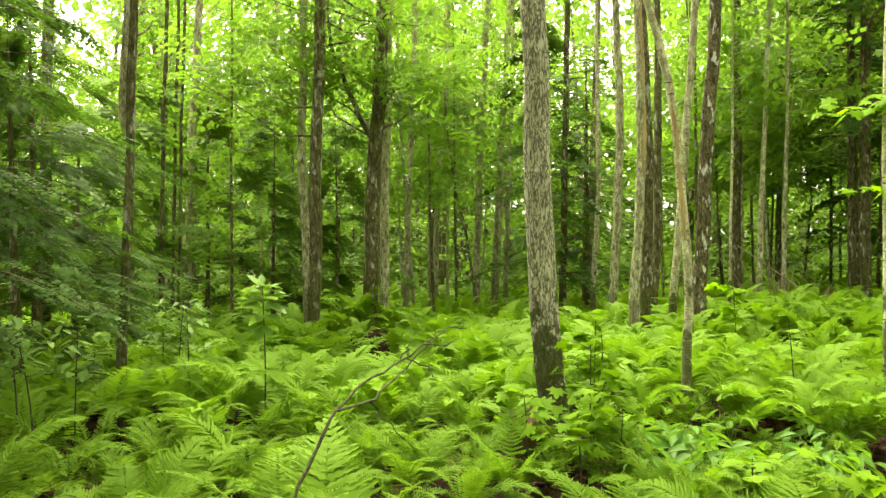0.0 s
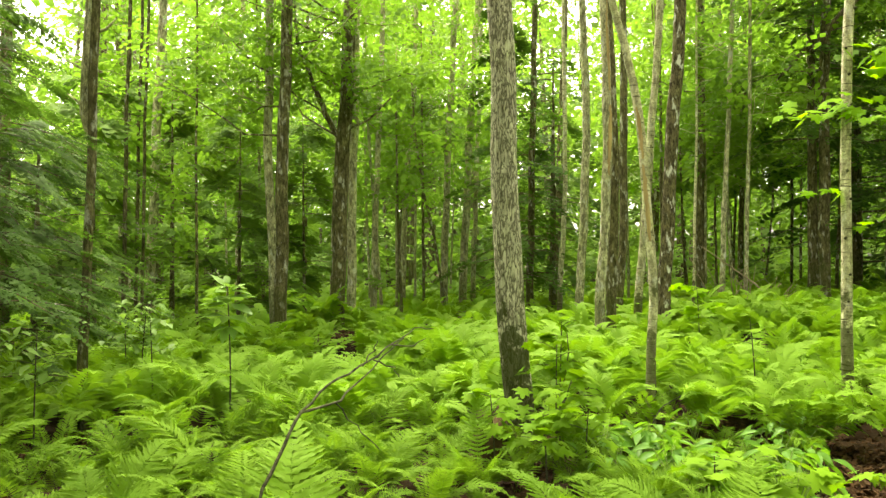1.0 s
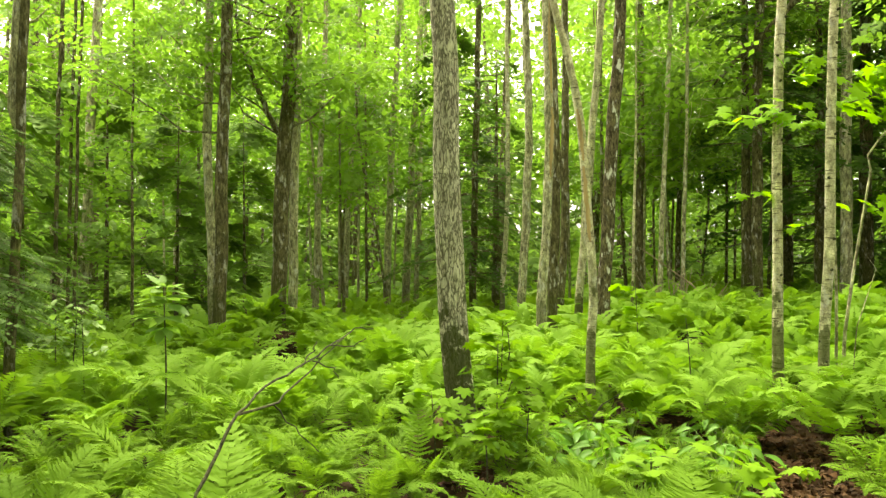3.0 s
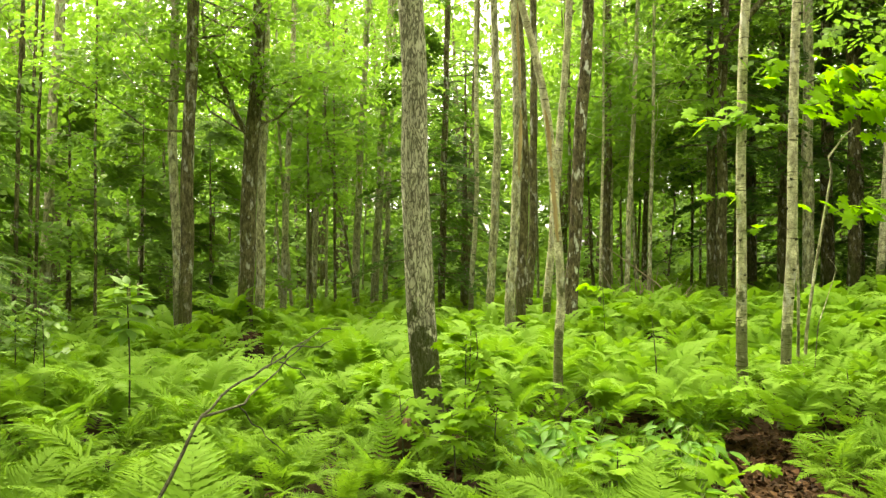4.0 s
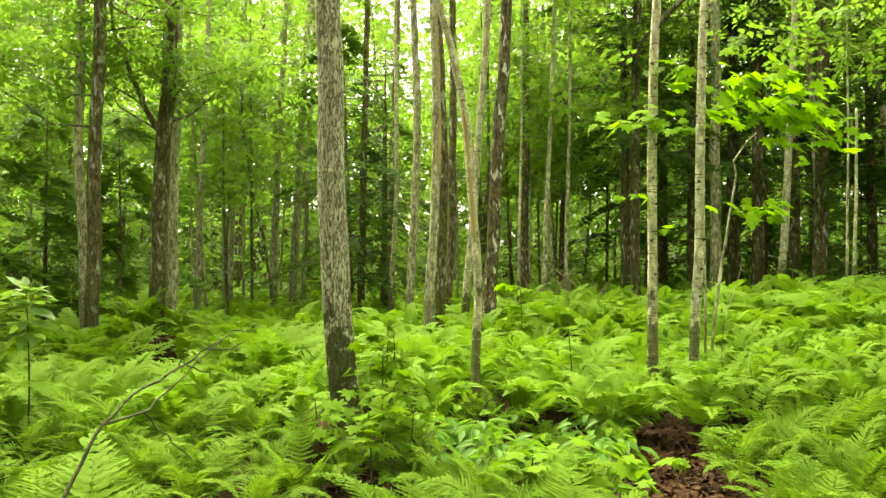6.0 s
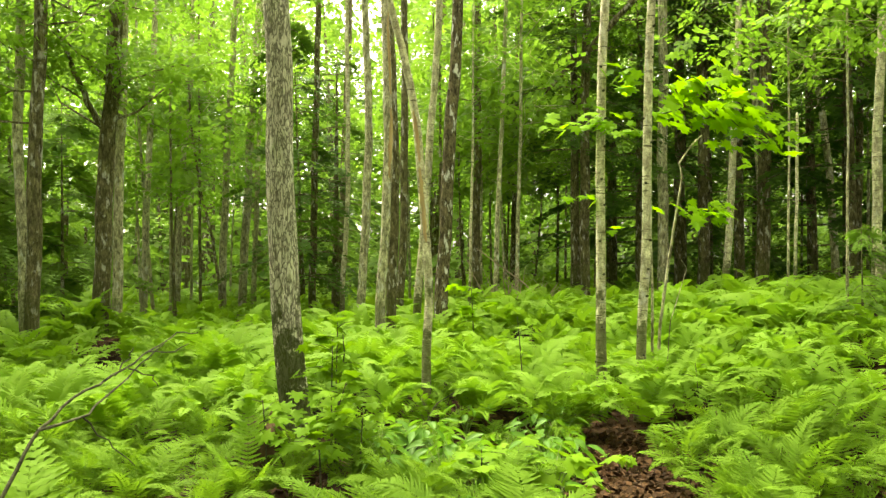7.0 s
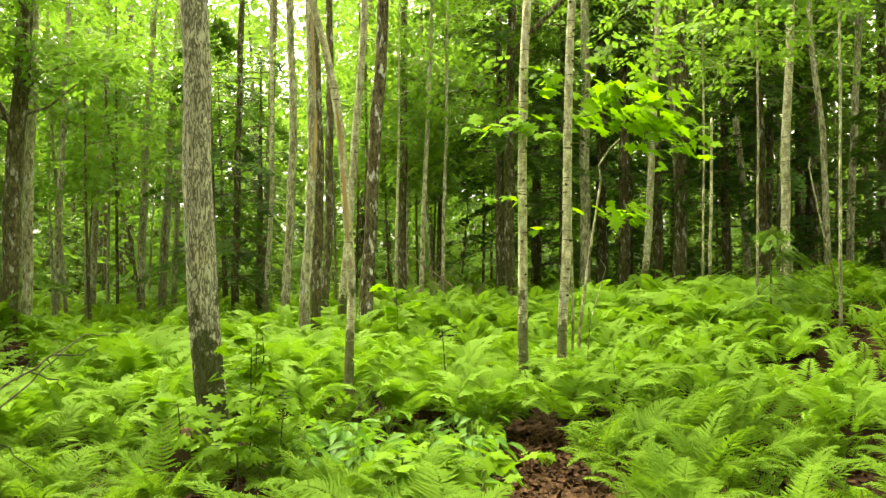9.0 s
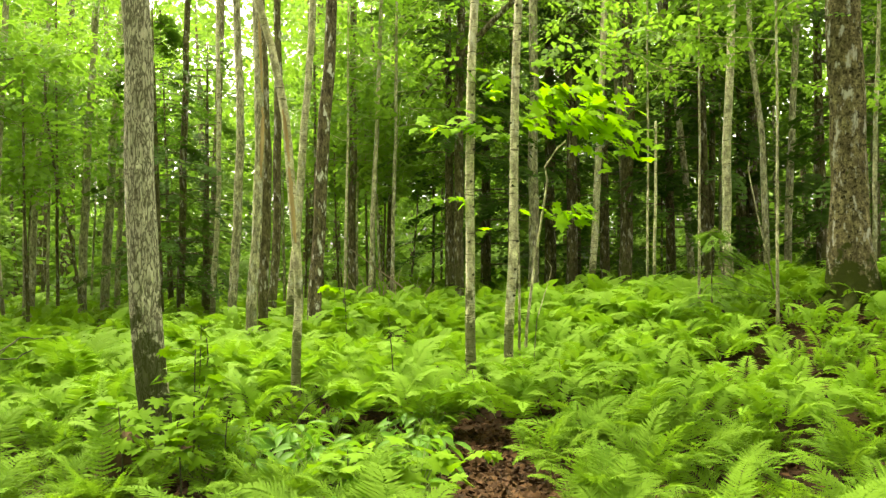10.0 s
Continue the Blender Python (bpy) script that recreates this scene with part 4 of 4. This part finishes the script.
# a long pointed leaf with a fold and a little curl
def blade_leaf():
    s = np.linspace(0, 1, 8)
    w = 0.22 * np.sin(np.pi * np.clip(s, 0.0, 1) ** 0.8) + 0.002
    v = np.concatenate([np.stack([s, w, 0.07 * np.sin(3 * s) - 0.25 * s * s + 0.05], -1), np.stack([s, 0 * s, -0.25 * s * s], -1), np.stack([s, -w, 0.07 * np.sin(3 * s) - 0.25 * s * s + 0.05], -1)])
    q = []
    for k in range(7):
        for a in (0, 8):
            q += [[a + k, a + 8 + k, a + 9 + k], [a + k, a + 9 + k, a + 1 + k]]
    return v, np.array(q)


BLADE = blade_leaf()
g0 = np.random.default_rng(12)
for a, b, q in HERBS:
    for k in range(int(17 * q)):
        th, rr = g0.uniform(0, 6.28), q * math.sqrt(g0.random())
        x, y = a + rr * math.cos(th), b + rr * math.sin(th)
        if math.hypot(x - 0.76, y - 5.94) < 0.2 or math.hypot(x - 1.98, y - 6.71) < 0.12 or not free(x, y):
            continue
        if g0.random() < (0.97 if b > 4.9 else 0.72):
            rosette("broadleaf_herb", x, y, int(g0.integers(6, 11)), 0.16, 0.30, BLADE, BROAD, "low herb with long glossy dark green leaves", "herb", int(g0.integers(1e6)), 0.9, 0.25)
        else:
            rosette("maple_seedling", x, y, int(g0.integers(5, 9)), 0.14, 0.42, PALMATE, SEED, "young maple seedling with lobed light green leaves", "seedling", int(g0.integers(1e6)), 1.1, 0.3)


# ---- details of the nearer trunks ----
def on_trunk(root, z):
    hz, ox, oy, r = LINES[root.name]
    return np.array([np.interp(z, hz, ox), np.interp(z, hz, oy), z]), r


def bare_strip(root, z0, z1, turn, wide, material, label, lift=1.06):
    """A long patch where the bark is gone: a shell on part of the trunk's girth, ragged at its edges."""
    g = np.random.default_rng(int(z0 * 100))
    zs = np.linspace(z0, z1, 16)
    cols, v, q = 7, [], []
    for i, z in enumerate(zs):
        c, r = on_trunk(root, z)
        w = wide * (0.35 + 0.65 * math.sin(math.pi * (i + 0.6) / 16.2)) * g.uniform(0.8, 1.1)
        off = 0.07 * g.normal()
        for k in range(cols):
            a = turn + off + w * (k / (cols - 1) - 0.5)
            edge = 0.93 if k in (0, cols - 1) else 1.0
            rr = r * lift * edge * (1 + 0.02 * g.normal())
            v.append(c + np.array([rr * math.cos(a), rr * math.sin(a), 0.0]))
    for i in range(15):
        for k in range(cols - 1):
            q.append([i * cols + k, i * cols + k + 1, (i + 1) * cols + k + 1, (i + 1) * cols + k])
    part("bare_wood", smooth(mesh_of("bare_wood", np.array(v), np.array(q), material)), root, label)


FACING = -math.pi / 2
bare_strip(snag, 2.7, 3.7, FACING + 0.2, 0.8, WOOD_BARE, "smooth tan wood without bark", 1.1)
bare_strip(snag, 3.9, 5.0, FACING + 0.3, 0.7, WOOD_BARE, "smooth tan wood without bark", 1.1)
bare_strip(snag, 5.0, 7.9, FACING + 0.5, 0.6, WOOD_BARE, "smooth tan wood without bark", 1.1)
bare_strip(thin, 1.65, 2.3, FACING - 0.4, 1.0, WOOD_BARE, "smooth tan wood without bark", 1.1)
bare_strip(thin, 2.35, 2.8, FACING - 0.3, 0.9, WOOD_BARE, "smooth tan wood without bark", 1.1)
for bt, seed in ((birch_a, 3), (birch_b, 4)):
    g = np.random.default_rng(seed)
    for k in range(13):
        c, r = on_trunk(bt, 0.5 + k * 0.27 + g.uniform(0, 0.12))
        a = FACING + g.normal(0, 0.9)
        d = np.array([math.cos(a), math.sin(a), 0.15])
        ln = g.uniform(0.006, 0.02)
        v, t = tube(np.stack([c + d * r * 0.8, c + d * (r + ln * 0.5), c + d * (r + ln)]), [0.013, 0.011, 0.006], 7)
        part("knot", mesh_of("knot", v, t, TWIG), bt)
v, t = tube(np.array([[8.41, 13.11, 6.79], [7.98, 13.71, 6.24], [7.49, 14.21, 5.57], [7.10, 14.51, 5.19], [6.85, 14.74, 4.84]]) - np.array(limbed.location), [0.045, 0.06, 0.065, 0.045, 0.015], 9, wave=0.05)
part("branch", smooth(mesh_of("branch", v, t, BARK_DARK)), limbed, "thick dark slanting limb")
for pts, r0, r1 in (([(0.06, 0, 3.35), (-0.16, -0.1, 3.72), (-0.33, -0.16, 4.25), (-0.55, -0.22, 4.7), (-0.62, -0.25, 5.8)], 0.05, 0.018),
                    ([(-0.1, -0.08, 3.65), (-0.8, -0.2, 4.15), (-1.5, -0.3, 4.22), (-2.3, -0.4, 4.12)], 0.014, 0.004),
                    ([(0.12, 0, 3.7), (0.5, -0.2, 4.1), (1.1, -0.3, 4.3), (1.9, -0.5, 4.35)], 0.017, 0.004),
                    ([(0.1, 0, 4.1), (-0.35, -0.25, 4.5), (-0.95, -0.4, 4.85)], 0.018, 0.006)):
    u, f = np.linspace(0, 1, len(pts)), np.linspace(0, 1, 14)
    p = np.stack([np.interp(f, u, np.array(pts)[:, a]) for a in range(3)], -1)
    p[1:-1] += np.random.default_rng(len(pts)).normal(0, 0.015, p[1:-1].shape)
    v, t = tube(p, np.linspace(r0, r1, 14), 8, wave=0.05)
    br = part("branch", smooth(mesh_of("branch", v, t, BARK_DARK)), forked)
    out = np.repeat(p[4:], 4, axis=0) + rng.normal(0, 1, (4 * len(p[4:]), 3)) * [0.42, 0.42, 0.14]
    v, t = leaves_at(out, 0.22, 4, 0.30, SPRAY, 0.3)
    part("foliage", mesh_of("foliage", v, t, MAPLE), br, "flat sprays of light green leaves")
c, r = on_trunk(slim, 2.6)
v, t = tube(c + np.array([[0, 0.02, 0], [-0.06, 0.05, 0.35], [-0.05, 0.06, 0.8], [0.0, 0.05, 1.6], [0.05, 0.05, 3.0]]), [0.03, 0.062, 0.065, 0.06, 0.035], 12, wave=0.06)
part("branch", smooth(mesh_of("branch", v, t, BARK_GREY)), slim, "thick grey second stem")
for z, dx in ((3.0, -0.22), (3.35, -0.3), (3.7, 0.2)):
    c, r = on_trunk(slim, z)
    v, t = tube(c + np.array([[-0.05, 0.05, 0], [dx * 0.5, 0.0, 0.03], [dx, -0.03, 0.12]]), [0.02, 0.012, 0.006], 6)
    part("branch", smooth(mesh_of("branch", v, t, BARK_GREY)), slim, "dead branch stub")


for a, ln in ((-2.6, 0.55), (-1.9, 0.5), (-1.1, 0.6), (-3.4, 0.5), (0.2, 0.5), (1.5, 0.5)):
    d = np.array([math.cos(a), math.sin(a), 0])
    g2 = [d * k for k in (0.10, 0.18, 0.27, 0.27 + ln * 0.5, 0.27 + ln)]
    v, t = tube(np.array([p + [0, 0, z] for p, z in zip(g2, (0.62, 0.34, 0.14, 0.04, -0.06))]), [0.06, 0.10, 0.10, 0.07, 0.03], 10, wave=0.06)
    part("root", smooth(mesh_of("root", v, t, BARK_MOSS)), old)


# ---- young maples and shrubs ----
LEAF_MESH = {}


def leaf_mesh(kind, material, size):
    key = (kind, material.name, size)
    if key not in LEAF_MESH:
        v, t = {"palmate": PALMATE, "ovate": OVATE, "blade": BLADE}[kind]
        LEAF_MESH[key] = mesh_of("leaf", v * size, t, material)
    return LEAF_MESH[key]


def leafy_branch(root, points, r, n, kind, material, size, g, spread=0.08, start=0.15, nod=0.4, aim=None, lean=0.0):
    """A branch with single leaves along it, each a part."""
    p = np.asarray(points, float) - np.array(root.location)
    v, t = tube(p, np.linspace(r, r * 0.35, len(p)), 6)
    br = part("branch", smooth(mesh_of("branch", v, t, TWIG)), root)
    me = leaf_mesh(kind, material, size)
    u = np.linspace(0, 1, len(p))
    for k in range(n):
        s = start + (1 - start) * (k + g.random()) / n
        c = np.array([np.interp(s, u, p[:, a]) for a in range(3)]) + g.normal(0, 1, 3) * np.array([spread, spread, spread * 0.6])
        lf = part("leaf", me, br)
        yaw = g.uniform(0, 6.28) if aim is None else g.normal(aim, 0.8)
        lf.matrix_basis = Matrix.Translation(c) @ (Matrix.Rotation(yaw, 4, "Z") @ Matrix.Rotation(g.normal(nod, 0.25), 4, "Y") @ Matrix.Rotation(g.normal(lean, 0.28), 4, "X") @ Matrix.Scale(g.uniform(0.7, 1.2), 4))
    return br


def young_maple():
    g = np.random.default_rng(61)
    x, y = 4.12, 6.50
    root = new("maple_sapling")
    root.location = (x, y, float(lie(x, y)) - 0.02)
    z = np.linspace(0, 3.4, 10)
    v, t = tube(np.stack([0.02 * np.sin(z * 2), 0.02 * np.cos(z * 1.7), z], -1), np.linspace(0.016, 0.006, 10), 8)
    part("trunk", smooth(mesh_of("trunk", v, t, BARK_GREY)), root)
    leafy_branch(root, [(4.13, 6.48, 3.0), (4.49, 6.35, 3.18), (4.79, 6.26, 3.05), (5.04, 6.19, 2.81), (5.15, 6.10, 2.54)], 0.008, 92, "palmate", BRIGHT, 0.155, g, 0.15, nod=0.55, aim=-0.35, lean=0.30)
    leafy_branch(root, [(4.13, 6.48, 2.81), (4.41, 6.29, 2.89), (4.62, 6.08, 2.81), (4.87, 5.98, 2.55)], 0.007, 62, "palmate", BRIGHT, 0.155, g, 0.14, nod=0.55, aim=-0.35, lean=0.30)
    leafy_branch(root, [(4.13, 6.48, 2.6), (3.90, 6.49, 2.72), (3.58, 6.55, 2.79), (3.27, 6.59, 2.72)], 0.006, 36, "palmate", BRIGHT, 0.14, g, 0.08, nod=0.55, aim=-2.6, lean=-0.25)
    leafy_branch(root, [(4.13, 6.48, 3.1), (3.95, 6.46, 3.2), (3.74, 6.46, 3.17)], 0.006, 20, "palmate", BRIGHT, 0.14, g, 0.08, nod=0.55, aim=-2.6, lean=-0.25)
    tagged(root, "young maple with a spray of bright yellow-green lobed leaves", "sapling")
    x, y = 4.30, 6.72
    root = new("maple_sapling")
    root.location = (x, y, float(lie(x, y)) - 0.02)
    p = np.array([(4.30, 6.72, 0.0), (4.34, 6.69, 0.84), (4.40, 6.65, 1.38), (4.47, 6.61, 1.88), (4.52, 6.57, 2.27), (4.50, 6.58, 2.41), (4.60, 6.52, 2.58), (4.67, 6.47, 2.66)])
    v, t = tube(p - np.array(root.location), np.linspace(0.017, 0.006, len(p)), 7)
    part("trunk", smooth(mesh_of("trunk", v, t, BARK_GREY)), root)
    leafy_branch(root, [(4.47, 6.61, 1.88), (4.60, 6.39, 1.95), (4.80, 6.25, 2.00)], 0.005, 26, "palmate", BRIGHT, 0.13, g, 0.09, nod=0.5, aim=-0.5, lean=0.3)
    tagged(root, "crooked thin sapling with few lobed leaves", "sapling")


young_maple()
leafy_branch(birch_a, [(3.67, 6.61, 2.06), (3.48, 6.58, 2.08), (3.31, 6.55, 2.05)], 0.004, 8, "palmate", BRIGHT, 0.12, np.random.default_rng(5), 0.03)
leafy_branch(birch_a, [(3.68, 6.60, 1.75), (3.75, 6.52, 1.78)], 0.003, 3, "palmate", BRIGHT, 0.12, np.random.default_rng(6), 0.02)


def seedling(x, y, h, n, seed, kind="palmate", material=None, size=0.105, label="small maple seedling with lobed yellow-green leaves", name="maple_seedling", top=0.5, category="seedling"):
    """A thin stem with short side shoots, leaves mostly near its top."""
    g = np.random.default_rng(seed)
    root = new(name)
    root.location = (x, y, float(lie(x, y)) - 0.02)
    z = np.linspace(0, h, 6)
    lean = g.normal(0, 0.07, 2) * h
    p = np.stack([lean[0] * (z / h) ** 2, lean[1] * (z / h) ** 2, z], -1)
    v, t = tube(p, np.linspace(0.008, 0.003, 6), 6)
    part("stem", smooth(mesh_of("stem", v, t, TWIG)), root)
    base = np.array(root.location)
    m = max(3, n // 6)
    for k in range(m):
        zk = h * (1 - top + top * (k + 0.6) / m)
        a = 2.4 * k + g.uniform(0, 1)
        ln = (0.10 + 0.22 * h * g.random())
        st = np.array([np.interp(zk, z, p[:, 0]), np.interp(zk, z, p[:, 1]), zk]) + base
        e = st + np.array([math.cos(a) * ln, math.sin(a) * ln, 0.04])
        leafy_branch(root, [st, (st + e) / 2 + [0, 0, 0.015], e], 0.003, max(2, n // m), kind, material or SEED, size, g, 0.045, 0.3, 0.35)
    return tagged(root, label, category)


def whorled_sapling(x, y, h):
    """A bare thin stem with whorls of large leaves round its top."""
    g = np.random.default_rng(12)
    root = new("broadleaf_sapling")
    root.location = (x, y, float(lie(x, y)) - 0.02)
    z = np.linspace(0, h, 8)
    v, t = tube(np.stack([0.015 * np.sin(z * 3), 0.012 * z, z], -1), np.linspace(0.009, 0.004, 8), 6)
    part("stem", smooth(mesh_of("stem", v, t, TWIG)), root)
    for zk, n, size in ((h - 0.34, 7, 0.20), (h - 0.25, 8, 0.21), (h - 0.15, 8, 0.22), (h - 0.09, 8, 0.21), (h - 0.04, 8, 0.19), (h, 7, 0.16)):
        for k in range(n):
            lf = part("leaf", leaf_mesh("ovate", PALE_LEAF, size), root)
            a = 2 * math.pi * k / n + g.normal(0, 0.2) + zk * 3
            lf.matrix_basis = Matrix.Translation((0.03 * math.cos(a), 0.03 * math.sin(a), zk)) @ Matrix.Rotation(a, 4, "Z") @ Matrix.Rotation(g.normal(-0.10 + 1.5 * (h - zk), 0.25), 4, "Y") @ Matrix.Rotation(g.normal(0, 0.25), 4, "X") @ Matrix.Scale(g.uniform(0.8, 1.15), 4)
    return tagged(root, "sapling with a whorl of large light green leaves", "sapling")


seedling(0.95, 5.38, 0.95, 48, 1)
seedling(1.02, 5.62, 1.05, 40, 2)
seedling(0.90, 5.20, 0.70, 40, 3)
seedling(0.50, 5.05, 0.62, 32, 4)
seedling(0.80, 4.85, 0.52, 36, 5)
seedling(1.08, 5.05, 0.50, 16, 6)
seedling(1.62, 4.25, 0.46, 14, 7, size=0.14)
seedling(1.93, 4.38, 0.44, 16, 8, size=0.15)
seedling(2.12, 4.12, 0.36, 10, 17, size=0.14)
seedling(2.95, 5.05, 0.12, 4, 18, size=0.10)
seedling(4.25, 5.95, 0.55, 20, 9)
seedling(3.0, 6.9, 0.95, 20, 10)
seedling(3.42, 9.45, 1.02, 34, 11, size=0.15, material=BRIGHT)
whorled_sapling(-1.60, 6.80, 1.30)
PALESHRUB = "shrub with broad pale shining leaves"
for k, (x, y, h, n) in enumerate(((-2.62, 7.60, 1.22, 60), (-2.45, 7.45, 1.12, 50), (-2.81, 7.75, 1.15, 50), (-2.95, 5.60, 1.08, 70), (-2.72, 5.72, 1.0, 60), (-3.2, 5.85, 1.02, 60))):
    seedling(x, y, h, n, 13 + k * 3, "ovate", PALE_LEAF, 0.115, PALESHRUB, "shrub", 0.4, "shrub")



# ---- dead wood ----
def dead_twig():
    root = new("dead_branch")
    root.location = (-0.70, 2.98, float(lie(-0.70, 2.98)))
    o = np.array(root.location)

    def bit(points, r0, r1):
        p = np.asarray(points, float) - o
        u = np.linspace(0, 1, len(p))
        f = np.linspace(0, 1, len(p) * 3)
        p = np.stack([np.interp(f, u, p[:, a]) for a in range(3)], -1)
        p[1:-1] += np.random.default_rng(len(points)).normal(0, 0.004, p[1:-1].shape)
        v, t = tube(p, np.linspace(r0, r1, len(p)), 7, rough=0.06)
        part("twig", smooth(mesh_of("twig", v, t, TWIG)), root)

    bit([(-0.70, 2.98, 0.0), (-0.62, 3.13, 0.56), (-0.55, 3.25, 0.72), (-0.49, 3.36, 0.86), (-0.39, 3.52, 0.95), (-0.25, 3.68, 1.01), (-0.12, 3.84, 1.09), (-0.01, 3.99, 1.16), (0.09, 4.04, 1.15)], 0.0088, 0.0026)
    bit([(-0.49, 3.36, 0.86), (-0.36, 3.57, 0.86), (-0.26, 3.73, 0.94), (-0.17, 3.87, 1.02), (-0.06, 3.96, 1.11)], 0.0065, 0.0025)
    bit([(-0.36, 3.57, 0.86), (-0.28, 3.63, 0.75), (-0.17, 3.69, 0.62)], 0.004, 0.002)
    bit([(-0.20, 3.74, 1.03), (-0.11, 3.79, 0.99), (-0.08, 3.79, 0.94)], 0.004, 0.002)
    bit([(-0.12, 3.84, 1.09), (-0.02, 3.90, 1.08), (0.05, 3.95, 1.11)], 0.004, 0.002)
    bit([(-0.25, 3.68, 1.01), (-0.20, 3.72, 1.08), (-0.18, 3.74, 1.12)], 0.004, 0.002)
    tagged(root, "forked dead branch sticking up out of the ferns", "branch")


dead_twig()


def pole(name, points, r0, r1, material, label, category):
    p = np.asarray(points, float)
    root = new(name)
    root.location = p[0]
    u, f = np.linspace(0, 1, len(p)), np.linspace(0, 1, len(p) * 4)
    q = np.stack([np.interp(f, u, p[:, a]) for a in range(3)], -1) - p[0]
    v, t = tube(q, np.linspace(r0, r1, len(q)), 8, rough=0.04)
    part("stem", smooth(mesh_of("stem", v, t, material)), root)
    return tagged(root, label, category)


pole("fallen_branch", [(5.80, 12.74, float(lie(5.8, 12.74))), (5.66, 12.80, 0.99), (4.79, 13.15, 1.69)], 0.020, 0.009, DEADWOOD, "fallen dead branch leaning over the ferns", "branch")
pole("dead_twig", [(4.55, 6.95, 0.0), (4.58, 6.89, 0.85), (4.68, 6.82, 1.25), (4.72, 6.80, 1.40), (4.66, 6.84, 1.51)], 0.006, 0.002, BARK_PALE, "thin pale dead twig", "twig")
pole("dead_twig", [(1.02, 5.50, 0.0), (1.02, 5.48, 0.6), (1.06, 5.47, 0.85), (1.05, 5.47, 0.98)], 0.007, 0.003, TWIG, "thin dark dead twig", "twig")
pole("dead_twig", [(1.8, 6.3, 0.0), (2.0, 6.42, 0.28), (2.2, 6.5, 0.36)], 0.008, 0.004, TWIG, "broken twig beside a thin trunk", "twig")


pole("dead_sapling", [(8.82, 7.54, float(lie(8.82, 7.54)) - 0.03), (8.773, 7.595, 1.23), (8.68, 7.698, 1.92), (8.613, 7.772, 2.46), (8.585, 7.80, 2.70), (8.60, 7.79, 2.81)], 0.013, 0.007, BARK_PALE, "thin bleached leaning dead sapling", "sapling")
pole("broken_stem", [(9.84, 9.38, float(lie(9.84, 9.38)) - 0.03), (9.845, 9.38, 1.25), (9.85, 9.38, 1.66)], 0.085, 0.055, BARK_GREY, "short broken grey tree stem", "stump")


def brush(x, y, h, n, seed):
    """A leafless heap of thin dead twigs."""
    g = np.random.default_rng(seed)
    root = new("dead_brush")
    root.location = (x, y, float(lie(x, y)))
    for k in range(n):
        a, up, ln = g.uniform(0, 6.28), g.uniform(0.5, 1.4), h * g.uniform(0.7, 1.15)
        d = np.array([math.cos(a) * math.cos(up), math.sin(a) * math.cos(up), math.sin(up)])
        side = np.array([-math.sin(a), math.cos(a), 0.3])
        o = np.array([g.normal(0, 0.1), g.normal(0, 0.1), 0.0])
        p = np.stack([o, o + d * ln * 0.4 + side * 0.03, o + d * ln * 0.75 - side * 0.03, o + d * ln])
        v, t = tube(p, [0.010, 0.008, 0.006, 0.003], 5)
        tw = part("twig", mesh_of("twig", v, t, DEADWOOD), root)
        for u in (0.45, 0.7):
            b = o + d * ln * u
            e = b + (d * 0.5 + side * g.choice([-1, 1]) * 0.6) * ln * 0.35
            v, t = tube(np.stack([b, (b + e) / 2 + [0, 0, 0.02], e]), [0.005, 0.004, 0.002], 4)
            part("twig", mesh_of("twig", v, t, DEADWOOD), tw)
    return tagged(root, "leafless heap of thin dead brown twigs", "brush")


brush(5.35, 13.25, 1.35, 10, 90)
brush(5.75, 13.05, 1.0, 7, 91)


def stump():
    g = np.random.default_rng(70)
    root = new("tree_stump")
    root.location = (0.52, 5.60, float(lie(0.52, 5.60)) - 0.05)
    z = np.linspace(0, 0.42, 9)
    v, t = tube(np.stack([0.03 * z, 0 * z, z], -1), 0.15 - 0.12 * z + 0.05 * np.exp(-z / 0.08), 20, rough=0.06, wave=0.08)
    top = v[:, 2] > 0.34
    v[top, 2] += g.uniform(-0.12, 0.10, top.sum())
    part("stump_wood", mesh_of("stump_wood", v, t, ROT), root)
    tagged(root, "low rotten brown stump beside a tree trunk", "stump")


stump()


# ---- dead leaves on the bare patches ----
def litter():
    g = np.random.default_rng(44)
    pts = []
    for a, b, q in CLEAR:
        m = int(6500 * q * q) + 200
        th, rr = g.uniform(0, 6.28, m), (q + 0.35) * np.sqrt(g.random(m))
        pts.append(np.stack([a + rr * np.cos(th), b + rr * np.sin(th)], -1))
    m = 4000
    th, rr = np.radians(g.uniform(-46, 76, m)), np.sqrt(g.uniform(1.5 ** 2, 12 ** 2, m))
    pts.append(np.stack([rr * np.sin(th), rr * np.cos(th)], -1))
    th, rr = np.radians(g.uniform(18, 40, 5000)), g.uniform(3, 8, 5000)
    pts.append(np.stack([rr * np.sin(th), rr * np.cos(th)], -1))
    th, rr = np.radians(g.uniform(34, 62, 6000)), g.uniform(3, 11, 6000)
    pts.append(np.stack([rr * np.sin(th), rr * np.cos(th)], -1))
    p = np.concatenate(pts)
    p = np.concatenate([p, (lie(p[:, 0], p[:, 1]) + g.uniform(0.004, 0.03, len(p)))[:, None]], -1)
    n = len(p)
    turn = turned(g.uniform(0, 6.28, n), g.normal(0, 0.45, n), g.normal(0, 0.55, n))
    v, t = bake(SIMPLE, turn, p, np.stack([np.ones(n), g.uniform(0.7, 1.5, n), g.uniform(0.5, 3.5, n)], -1) * g.uniform(0.03, 0.075, n)[:, None])
    tagged(new("leaf_litter", mesh_of("leaf_litter", v, t, LITTER)), "curled brown dead leaves on the forest floor", "leaf litter", kind="stuff")


litter()
